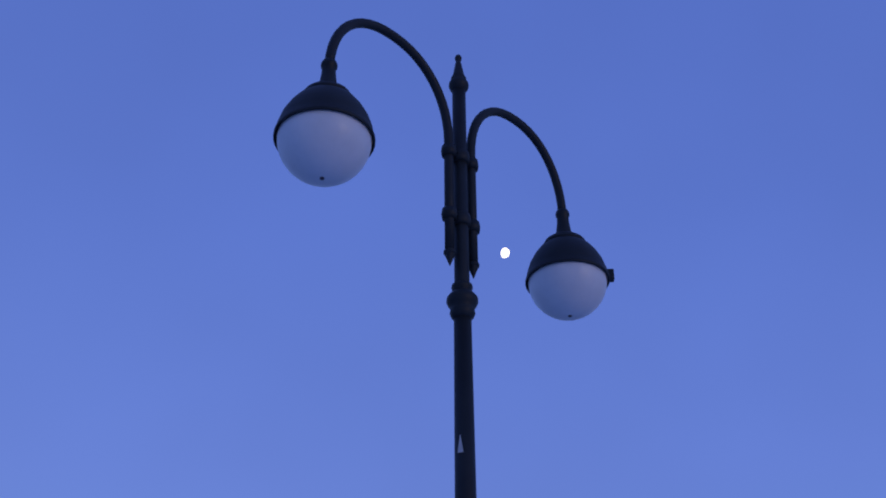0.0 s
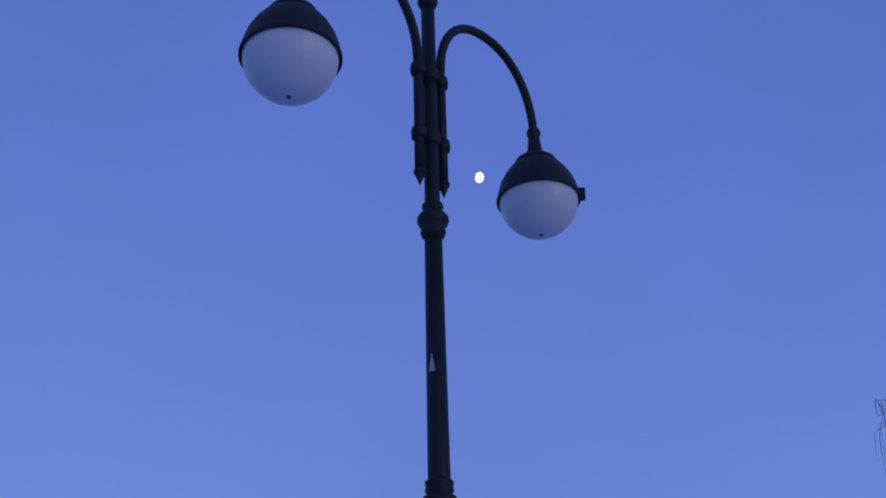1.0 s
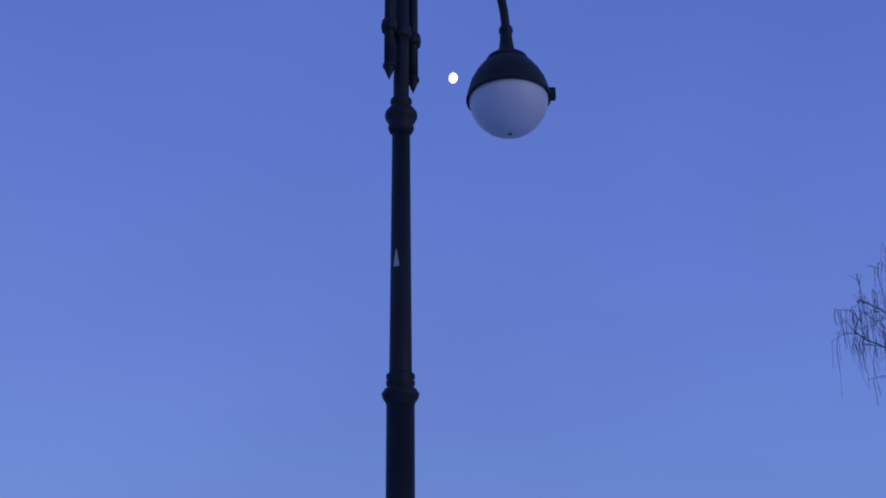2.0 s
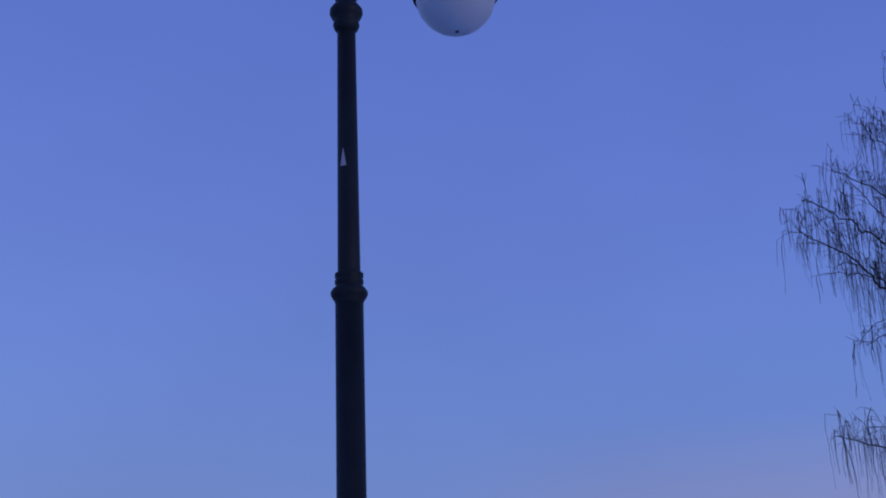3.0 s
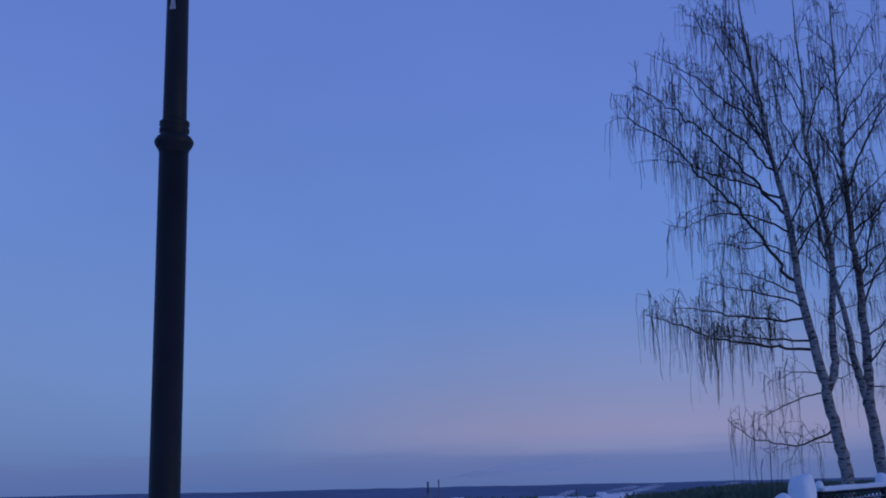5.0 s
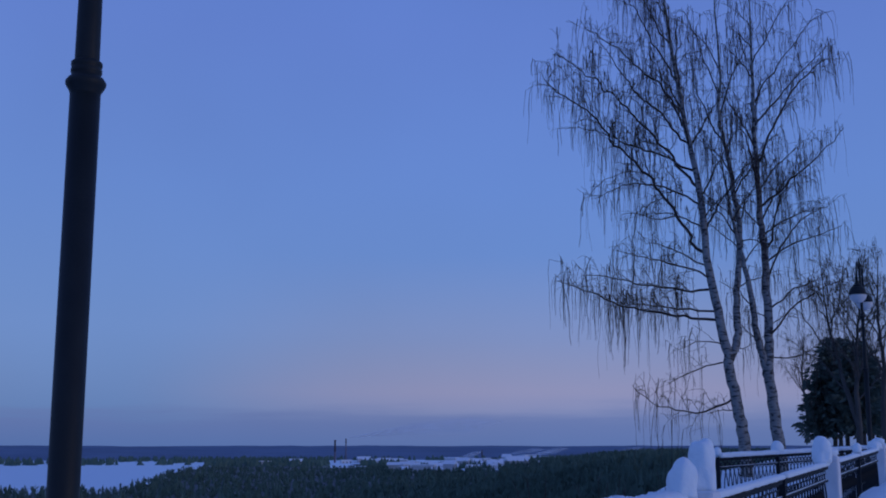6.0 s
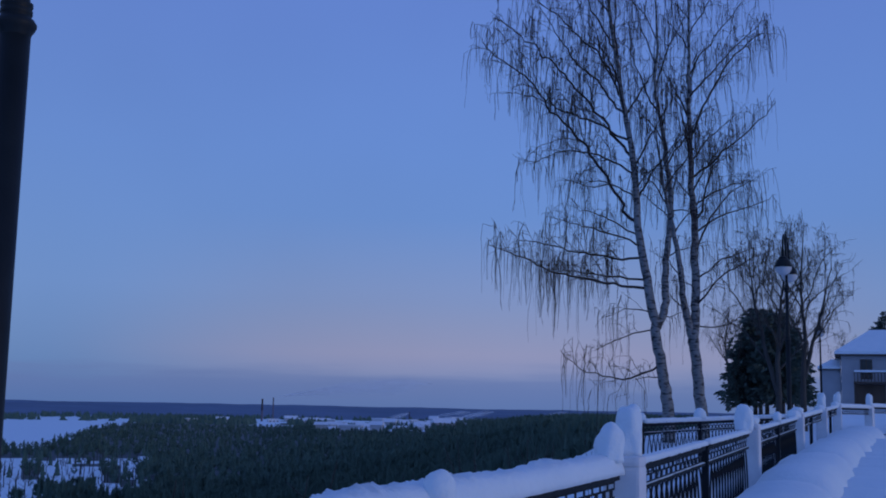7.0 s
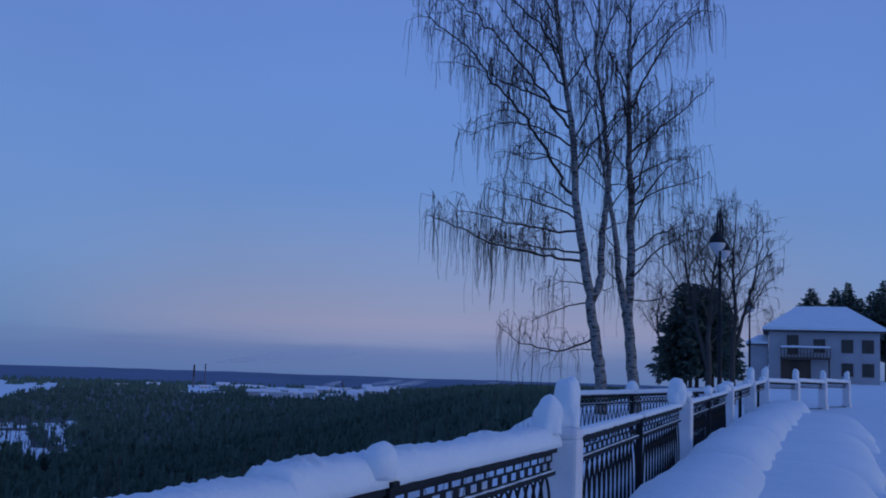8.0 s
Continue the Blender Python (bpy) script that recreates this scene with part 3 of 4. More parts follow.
def pillar(p, heading, seed, lean=0.0, low=False):
    col = new("stone_pillar")
    col.matrix_basis = local_frame(p, heading)
    tagged(col, "square stone pillar plastered with frozen snow", "pillar", "railing pillars")
    part("shaft", box_bm(-0.15, 0.15, -0.15, 0.15, -0.15, 1.16, 0.03), M_STONE, col)
    part("plinth", box_bm(-0.19, 0.19, -0.19, 0.19, -0.15, 0.22, 0.025), M_STONE, col)
    part("capstone", box_bm(-0.153, 0.153, -0.153, 0.153, 1.15, 1.24, 0.04), M_STONE, col)
    ob = snow_lump("pillar_snow", 0.13 if low else 0.11, 0.14 if low else 0.13, 0.1 if low else 0.33, seed, 0.01)
    ob.location = Vector(p) + ALONG * lean + Vector((0, 0, 1.235))
    tagged(ob, "tall lump of snow piled on a stone pillar", "snow")


HD = math.degrees(HEAD)
HD2 = 43.5  # the railing bends slightly at the first pillar
SLOPE = math.atan(0.021)
PILLAR1 = on_line(3.98)


def on_turn(s, n=0.0, z=0.0):
    """Along the railing beyond the first pillar, following the climb of the terrace."""
    h = radians(HD2)
    return PILLAR1 + Vector((math.sin(h), math.cos(h), 0)) * s + Vector((-math.cos(h), math.sin(h), 0)) * n + Vector((0, 0, z + rise(s + 3.98)))


fence_section(on_line(-7.95), HD, SECTION, 1.0, snow=0)
pillar(on_line(-4.12), HD, 20.0)
fence_section(on_line(-3.92), HD, SECTION + 0.16, 2.0, snow=0)
fence_post(on_line(-0.07), HD, 3.0, off=(-0.16, -0.03, -0.025))
fence_section(on_line(-0.02), HD, SECTION + 0.06, 4.0, snow=0)
for s0, length, high, seed in ((-7.95, 3.7, 0.116, 13.0), (-3.98, 2.9, 0.11, 9.0), (-1.12, 1.04, 0.146, 9.0), (-0.1, 3.9, 0.142, 4.0)):
    long_bank = snow_ridge("rail_snow", length, 0.26, high, seed, rough=1.5)
    long_bank.matrix_basis = local_frame(on_line(s0, 0.092, RAIL_TOP - 0.022), HD)
    tagged(long_bank, "thick ridge of snow with a ragged crest along the railing", "snow", kind="stuff")
pillar(PILLAR1, HD, 5.0, 0.13)
# snow heaped against the first pillar on its near side
heap = snow_lump("pillar_snow", 0.11, 0.125, 0.235, 3.3, 0.02)
heap.location = on_line(3.65, 0.05, RAIL_TOP + 0.08)
tagged(heap, "heap of snow on the railing against a pillar", "snow")
for bay in range(4):
    s0 = bay * 8.1
    for k in range(2):
        fence_section(on_turn(s0 + 0.2 + k * 3.93), HD2, SECTION + 0.1, 7.0 + bay * 3 + k, arches=bay < 2, snow=0.055 if bay < 2 else 0.09, width=0.12, pitch=SLOPE)
    fence_post(on_turn(s0 + 4.03), HD2, 21.0 + bay, lump=bay == 1)
    pillar(on_turn(s0 + 8.1), HD2, 30.0 + bay, low=bay < 2)
    mound = snow_lump("pillar_snow", 0.15, 0.14, 0.28 if bay == 0 else 0.13, 34.2 + bay, 0.03)
    mound.location = on_turn(s0 + 7.72, 0.03, RAIL_TOP + 0.03)
    mound.rotation_euler = (0, 0, radians(90 - HD2))
    tagged(mound, "heap of snow on the railing against a pillar", "snow")
# outlook bay whose railing stands farther out over the slope
bay_a, bay_b = Vector((13.1, 21.4, 0.21)), Vector((18.9, 25.6, 0.31))
bay_dir = bay_b - bay_a
bay_head = math.degrees(math.atan2(bay_dir.x, bay_dir.y))
for k in range(3):
    q = bay_a + bay_dir * (k * 0.5)
    fence_section(q, bay_head, SECTION, 50.0 + k, arches=True, snow=0.1, width=0.2, pitch=math.atan2(bay_dir.z, bay_dir.to_2d().length))
    fence_post(q - bay_dir.normalized() * 0.05, bay_head, 55.0 + k, big=1.0 + 0.9 * (k == 1))
# far pillars and panels where the railing turns along the street
turn = on_turn(32.6)
for k in range(3):
    q = turn + Vector((math.sin(radians(58)), math.cos(radians(58)), 0)) * (k * 3.9) + Vector((0, 0, 0.06 * k))
    fence_section(q, 58, SECTION, 61.0 + k, arches=False, snow=0.14)
    pillar(q + Vector((math.sin(radians(58)), math.cos(radians(58)), 0)) * 3.78, 58, 66.0 + k)

# snow thrown up along the foot of the railing, and the drift behind it
for i, (s, n, w, h, L) in enumerate(((-7.5, 0.75, 1.2, 1.0, 7.6), (0.1, 0.72, 1.15, 1.0, 3.9))):
    b = snow_ridge("snow_bank", L, w, h, 85.0 + i, rough=0.12)
    b.matrix_basis = local_frame(on_line(s, n, -0.08), HD)
    tagged(b, "bank of drifted snow behind the railing", "snow bank", kind="stuff")
for i, (s, n, w, h, L) in enumerate(((0.3, -0.75, 1.4, 0.72, 6.4), (6.2, -0.72, 1.35, 0.8, 6.2), (12.0, -0.72, 1.4, 0.78, 6.4), (18.0, -0.75, 1.5, 0.7, 8.0), (25.5, -0.8, 1.6, 0.6, 8.0),
                                     (1.1, -1.55, 2.3, 0.47, 8.0), (8.4, -1.6, 2.6, 0.5, 9.0), (16.8, -1.7, 2.8, 0.46, 10.0),
                                     (0.2, 0.75, 1.2, 0.62, 6), (6, 0.75, 1.2, 0.6, 8))):
    b = snow_ridge("snow_bank", L, w, h, 80.0 + i, rough=0.12)
    b.matrix_basis = local_frame(on_turn(s, n, -0.1), HD2) @ Matrix.Rotation(-SLOPE, 4, "Y")
    tagged(b, "bank of shovelled and drifted snow along the railing", "snow bank", kind="stuff")


# ---- weeping birches ----
def curve_pts(p0, p1, p2, n):
    return [p0 * (1 - t) ** 2 + p1 * 2 * t * (1 - t) + p2 * t * t for t in (k / (n - 1) for k in range(n))]


def wander(pts, amount, rng):
    out = [pts[0]]
    drift = Vector((0, 0, 0))
    for p in pts[1:]:
        drift = drift * 0.7 + Vector((rng.gauss(0, amount), rng.gauss(0, amount), rng.gauss(0, amount)))
        out.append(p + drift)
    return out


def along(pts, t):
    k = t * (len(pts) - 1)
    i = min(int(k), len(pts) - 2)
    return pts[i].lerp(pts[i + 1], k - i)


def strand(tb, start, way, length, rng, r0=0.008):
    """A thin pendulous twig."""
    n = 5
    p, d = start.copy(), way.normalized() * 0.5
    pts = [p.copy()]
    step = length / n
    for k in range(n):
        d = d * 0.36 + Vector((rng.gauss(0, 0.08), rng.gauss(0, 0.08), -0.66))
        p = p + d.normalized() * step * rng.uniform(0.7, 1.3)
        pts.append(p.copy())
    for m in range(rng.choice((1, 1, 1, 2, 3))):
        # neighbours hang together in a tassel
        off = Vector((rng.gauss(0, 0.025), rng.gauss(0, 0.025), rng.gauss(0, 0.05))) if m else Vector()
        tb.add([q + off * (k / n) + (Vector((rng.gauss(0, 0.012), rng.gauss(0, 0.012), 0)) if m else Vector()) for k, q in enumerate(pts)], [r0 * (1 - 0.5 * k / n) for k in range(n + 1)], 3, cap=False)


def crooked(p, way, length, rng, step, kink, lift, sag):
    """Kinked path that sets out along way and bows over towards its tip."""
    n = max(3, int(length / step))
    d = way.normalized()
    pts = [p.copy()]
    for k in range(n):
        t = k / n
        d = (d + Vector((rng.gauss(0, kink), rng.gauss(0, kink), rng.gauss(0, kink) + lift * (1 - t) - sag * t)) * 0.5).normalized()
        p = p + d * (length / n)
        pts.append(p.copy())
    return pts


def taper(r0, r1, n):
    return [r0 + (r1 - r0) * k / (n - 1) for k in range(n)]


def dress_limb(pts, rad, twigs, boughs, rng, droop=1.0, dens=1.0):
    """Side boughs, their twigs and the hanging strands of a limb."""
    length = sum((b - a).length for a, b in zip(pts, pts[1:]))
    n1 = int(length * 3.6 * dens) + 2
    for i in range(n1):
        t = 0.16 + 0.83 * (i + rng.random()) / n1
        p = along(pts, t)
        d = (along(pts, min(1, t + 0.05)) - along(pts, t - 0.05)).normalized()
        side = Vector((rng.gauss(0, 1), rng.gauss(0, 1), rng.gauss(0.65, 0.75)))
        side = (side - d * side.dot(d)).normalized()
        L = (0.3 + length * 0.26 * (1.1 - 0.75 * t)) * rng.uniform(0.45, 1.15)
        way = d * rng.uniform(0.5, 1.0) + side * 0.8
        bp = crooked(p, way, L, rng, 0.16, 0.36, 0.2, 0.42 * droop)
        r = max(0.008, rad * 0.36 * (1 - 0.6 * t))
        boughs.add(bp, taper(r, r * 0.4, len(bp)), 4, cap=False)
        for j in range(int(1 + L * 3.0 * dens)):
            q = along(bp, rng.uniform(0.2, 1.0))
            w2 = way.normalized() * 0.6 + Vector((rng.gauss(0, 0.7), rng.gauss(0, 0.7), rng.gauss(0.1, 0.5)))
            tp = crooked(q, w2, rng.uniform(0.2, 0.62), rng, 0.12, 0.4, 0.1, 0.7 * droop)
            boughs.add(tp, taper(0.008, 0.005, len(tp)), 3, cap=False)
            for _ in range(rng.choice((0, 0, 1, 1, 2))):
                strand(twigs, along(tp, rng.uniform(0.3, 1.0)), w2, droop * rng.choice((0.3, 0.5, 0.7, 0.9, 1.3, 1.8)) * rng.uniform(0.7, 1.2), rng, rng.uniform(0.005, 0.009))
        strand(twigs, bp[-1], way, droop * rng.uniform(0.4, 1.9), rng, rng.uniform(0.005, 0.009))
    for j in range(int(length * 1.6 * dens)):
        strand(twigs, along(pts, rng.uniform(0.3, 1.0)), Vector((rng.gauss(0, 1), rng.gauss(0, 1), 0.2)), droop * rng.uniform(0.3, 1.4), rng, rng.uniform(0.005, 0.009))


def birch(name, at, turn, stems, limbs, label, seed, twig_material=None, bark=None, droop=1.0, extra=6, group="birches by the railing"):
    """stems: (radius, ((u, w, z), ...)); limbs: (stem, z0, u reach, w reach, rise)."""
    rng = random.Random(seed)
    tree = new(name)
    tree.matrix_basis = Matrix.Translation(at) @ Matrix.Rotation(turn, 4, "Z")
    tagged(tree, label, "tree", group)
    boughs, twigs = Tubes(), Tubes()
    lines = []
    for r0, ctrl in stems:
        c = [Vector(p) for p in ctrl]
        pts = []
        for k in range(len(c) - 1):
            a, b = c[max(k - 1, 0)], c[min(k + 2, len(c) - 1)]
            for j in range(5):
                t = j / 5
                pts.append(0.5 * ((2 * c[k]) + (c[k + 1] - a) * t + (2 * a - 5 * c[k] + 4 * c[k + 1] - b) * t * t + (3 * c[k] - a - 3 * c[k + 1] + b) * t ** 3))
        pts.append(c[-1])
        pts = [pts[0]] + [p + Vector((rng.gauss(0, 0.018), rng.gauss(0, 0.018), 0)) for p in pts[1:]]
        z_a, z_b = pts[0].z, pts[-1].z
        rr = [max(0.008, r0 * (1 - ((p.z - z_a) / (z_b - z_a)) ** 0.85) + 0.006) for p in pts]
        if z_a < 0.3:
            rr[0] *= 1.35
        tb = Tubes()
        tb.add(pts, rr, 12)
        tb.out("stem", bark or M_BIRCH, tree)
        lines.append((pts, rr))

    def at_height(i, z):
        pts, rr = lines[i]
        for a, b, r in zip(pts, pts[1:], rr):
            if a.z <= z <= b.z:
                return a.lerp(b, (z - a.z) / max(1e-6, b.z - a.z)), r
        return pts[-1], rr[-1]

    def limb(i, z0, u, w, up, dens=1.0, bow=None):
        """A limb from stem i at height z0 to a tip (u, w, up) away; bow lifts or sags its middle."""
        p, r = at_height(i, z0)
        reach = Vector((u, w, up))
        L = reach.length
        if bow is None:
            bow = 0.06 * L
        pts = wander(curve_pts(p, p + reach * 0.5 + Vector((0, 0, 2 * bow)), p + reach, max(8, int(L / 0.22))), 0.022 + 0.004 * L, rng)
        rl = min(r * 0.5, 0.014 + 0.0072 * L)
        tb = Tubes()
        tb.add(pts, taper(rl, rl * 0.25, len(pts)), 6)
        tb.out("limb", twig_material or M_TWIG, tree)
        long = 1.15 if droop > 0.9 and L > 3 and up < 2 else 1.0
        dress_limb(pts, rl, twigs, boughs, rng, droop * long, dens)

    for spec in limbs:
        limb(*spec)
    for i, (pts, rr) in enumerate(lines):
        z_a, z_b = pts[0].z, pts[-1].z
        many = extra + 3 if i == 0 else max(2, extra // 2)
        for k in range(many):
            z0 = z_a + (z_b - z_a) * (0.42 + 0.55 * (k + rng.random() * 0.8) / many)
            left = (z_b - z0) / (z_b - z_a)
            a = rng.uniform(0, 2 * math.pi)
            L = (0.9 + 4.2 * left) * rng.uniform(0.6, 1.05)
            limb(i, z0, L * 0.62 * math.cos(a), L * 0.7 * math.sin(a), L * rng.uniform(0.6, 1.1), 1.05)
    boughs.out("bough_mass", twig_material or M_TWIG, tree)["kind"] = "stuff"
    tw = twigs.out("twig_mass", twig_material or M_TWIG, tree)
    tw["kind"] = "stuff"
    return tree


VIEW = radians(-33.5)
birch("birch_tree", polar(32.82, 38, -0.3), VIEW,
      [(0.215, ((0, 0, 0), (-0.06, 0, 1.6), (-0.2, 0, 2.8), (-0.36, 0, 3.9), (-0.53, 0, 5.0), (-0.75, 0, 6.25), (-1.03, 0.05, 8.0), (-1.13, 0.1, 10.0), (-1.41, 0.15, 11.7), (-1.7, 0.1, 13.6), (-2.1, 0, 17.0), (-2.3, 0, 20.6))),
       (0.135, ((-0.42, 0.02, 4.6), (-0.17, 0.2, 5.3), (-0.13, 0.4, 6.5), (-0.06, 0.5, 7.4), (0.06, 0.6, 8.5), (0.0, 0.7, 9.8), (-0.2, 0.7, 11.5), (-0.44, 0.7, 13.0), (-0.36, 0.7, 15.0), (-0.5, 0.7, 19.4)))],
      [(0, 3.45, -3.3, -0.4, 0.4, 1.0, -0.7), (0, 4.55, -2.1, 0.5, -0.7, 0.8, 0.12), (0, 2.95, -1.0, 0.6, 0.0, 0.6), (0, 5.1, -1.5, -0.9, -0.2, 0.8, 0.15), (0, 5.0, 1.1, 0.9, 0.3, 0.7, -0.1),
       (0, 5.85, -5.2, -0.6, 1.45, 1.25, -0.1), (0, 6.15, -3.6, 0.9, 0.5, 1.2, 0.1), (0, 6.95, -4.4, 0.6, 0.75, 1.3, -0.1), (0, 7.3, -3.0, -1.2, 0.9, 1.1, 0.1), (0, 7.6, -2.2, 1.2, 1.2, 1.0, 0.2),
       (0, 8.15, -5.35, 0.3, 6.5, 1.2, 0.55), (0, 10.4, -4.9, 0.6, 5.4, 1.05, 0.5), (0, 9.8, -3.5, -0.5, 0.4, 1.2, 0.6), (0, 9.0, -2.2, 1.2, 0.8, 1.1, 0.3), (0, 9.3, 1.2, -1.2, 1.0, 0.8), (0, 11.0, -4.0, 0.4, 1.9, 1.2, 0.1), (0, 11.9, -2.9, -0.5, 3.8, 1.1, -0.2),
       (0, 12.4, -1.2, 0.3, 3.6, 1.1, -0.3), (0, 13.0, -3.4, 0.2, 3.6, 1.1), (0, 14.2, -2.4, 0.2, 4.0, 1.1), (0, 11.8, 1.4, 1.2, 2.4), (0, 15.5, -1.6, 0.8, 3.0),
       (1, 7.0, 1.2, 1.0, 0.6, 0.8), (1, 8.2, -1.1, 0.9, 1.3, 0.8), (1, 8.6, 1.3, -0.6, -0.4, 0.8, 0.1), (1, 9.2, -1.0, -0.9, 0.8, 0.8), (1, 10.2, 1.5, -0.6, 1.9), (1, 11.0, -1.1, 0.9, 1.6), (1, 12.0, -1.5, 0.6, 3.0), (1, 13.0, 1.3, 0.4, 3.2), (1, 13.8, -1.2, 0.2, 3.4)],
      "tall leafless weeping birch with forked white trunk and drooping twigs", 11)
birch("birch_tree", polar(34.57, 39, -0.3), VIEW,
      [(0.22, ((0, 0, 0), (-0.14, 0, 1.5), (-0.25, 0, 2.7), (-0.37, 0, 4.0), (-0.36, 0, 4.8), (-0.32, 0, 5.6), (-0.32, 0, 6.6), (-0.36, 0, 8.4), (-0.44, -0.1, 10.2), (-0.47, -0.1, 12.1), (-0.46, -0.1, 13.9), (-0.4, 0, 18.8))),
       (0.14, ((-0.42, 0.02, 4.1), (-0.58, -0.1, 4.9), (-0.75, -0.2, 5.8), (-0.89, -0.4, 7.2), (-1.1, -0.5, 8.2), (-1.28, -0.6, 9.2), (-1.5, -0.7, 10.6), (-1.7, -0.8, 12.4)))],
      [(0, 4.75, 1.8, 0.3, 0.5, 0.5, -0.3), (0, 5.4, 2.5, -0.5, 1.85, 0.9, 0.3), (0, 5.5, 0.9, 0.6, 0.7, 0.6, 0.2), (0, 6.3, 2.2, 0.8, 1.2, 0.9), (0, 7.2, 2.0, 0.4, 2.5, 1.0, 0.6), (0, 7.9, 2.4, -0.7, 1.0, 0.9), (0, 8.85, 2.2, 0.6, 1.0, 0.9, 0.2), (0, 9.75, 2.8, -0.2, 2.5, 1.1, -0.1),
       (0, 10.4, 1.6, 0.9, 1.8), (0, 11.2, 2.8, 0.3, 3.7, 1.1, 1.0), (0, 11.8, -1.2, 0.8, 2.6), (0, 12.6, 2.4, -0.5, 2.4), (0, 13.4, 2.2, 0.2, 3.0), (0, 14.8, 1.6, -0.4, 2.6), (0, 5.9, -0.9, -0.8, 0.3, 0.6), (0, 9.0, -1.0, -1.2, 1.0, 0.8),
       (1, 5.2, -0.9, -0.6, 0.9, 0.6), (1, 6.4, -1.0, -0.9, 0.7, 0.7), (1, 7.8, 0.9, -0.9, 1.0, 0.7), (1, 8.8, -1.3, -1.0, 1.3, 0.9), (1, 10.0, 1.2, -1.0, 1.6, 0.8)],
      "tall leafless weeping birch with two pale straight trunks", 23)

# bare broad-crowned tree and dark spruces at the street's end
birch("bare_tree", polar(37.9, 50, -0.3), VIEW,
      [(0.17, ((0, 0, 0), (0.05, 0, 2.6), (0.1, 0, 5.0), (0.3, 0, 7.2), (0.7, 0, 10.0))), (0.11, ((0.05, 0, 2.6), (-0.5, 0.2, 4.8), (-0.9, 0.3, 7.0), (-1.1, 0.3, 9.6)))],
      [(0, 3.6, 2.6, 0.5, 2.6), (0, 4.8, 2.5, -0.6, 3.0), (0, 6.0, 2.0, 0.4, 2.9), (1, 4.0, -2.4, 0.4, 2.4), (1, 5.2, -2.2, -0.5, 2.8), (1, 6.4, 0.8, 0.8, 3.0)],
      "bare grey-barked broadleaf tree with a round open crown", 31, M_GREYBARK, M_GREYBARK, droop=0.35, extra=16, group="street trees")

birch("bare_tree", polar(39.1, 52, -0.3), VIEW,
      [(0.18, ((0, 0, 0), (0.0, 0, 3.0), (0.1, 0, 5.4), (0.0, 0, 7.6), (0.2, 0, 10.4))), (0.1, ((0.02, 0, 3.4), (0.6, 0.2, 5.4), (1.1, 0.2, 7.4), (1.4, 0.2, 9.2)))],
      [(0, 4.2, 2.2, 0.4, 3.0), (0, 4.9, -1.8, -0.5, 3.2), (0, 6.0, -1.4, 0.5, 3.2), (1, 4.8, 1.3, 0.4, 2.6), (1, 6.0, 0.9, -0.5, 2.4)],
      "bare grey-barked tree with steep upswept limbs", 37, M_GREYBARK, M_GREYBARK, droop=0.3, extra=4, group="street trees")


def spruce_into(tb_v, tb_f, x, y, z, h, r, rng, tiers, sides):
    """Ragged stacked skirts of a spruce."""
    for k in range(tiers):
        z0 = z + h * (0.08 + 0.86 * k / tiers)
        z1 = z + h * min(1.0, 0.08 + 0.86 * (k + 1.75) / tiers)
        rk = r * (1 - k / tiers) ** 0.85
        base = len(tb_v)
        off = rng.random() * 6.28
        for i in range(sides):
            a = off + 2 * math.pi * i / sides
            rr = rk * (rng.uniform(0.72, 1.15) if i % 2 else rng.uniform(0.5, 0.8))
            tb_v.append((x + rr * math.cos(a), y + rr * math.sin(a), z0 + rng.uniform(-0.03, 0.05) * h))
        tb_v.append((x + rng.gauss(0, 0.02) * r, y + rng.gauss(0, 0.02) * r, z1))
        for i in range(sides):
            tb_f.append((base + i, base + (i + 1) % sides, base + sides))


def crown_into(tb_v, tb_f, x, y, z, h, r, rng, bits):
    """Bare broadleaf tree seen from afar: thin trunk and a brush of slim upright sprays."""
    def spray(p, q, w):
        b = len(tb_v)
        s = Vector((rng.gauss(0, 1), rng.gauss(0, 1), 0)).normalized() * w
        tb_v.extend((p - s, p + s, q))
        tb_f.append((b, b + 1, b + 2))
    base = Vector((x, y, z))
    for k in range(2):
        spray(base, base + Vector((0, 0, h)), 0.02 * h)
    for k in range(bits):
        t = rng.random()
        a = rng.uniform(0, 6.283)
        k1 = r * math.sin(math.pi * (0.12 + 0.8 * t)) * rng.uniform(0.2, 1.0)
        p = base + Vector((0.5 * k1 * math.cos(a), 0.5 * k1 * math.sin(a), h * (0.12 + 0.6 * t)))
        q = base + Vector((k1 * 1.25 * math.cos(a), k1 * 1.25 * math.sin(a), h * (0.3 + 0.7 * t)))
        spray(p, q, 0.075 * h * rng.uniform(0.5, 1.3))


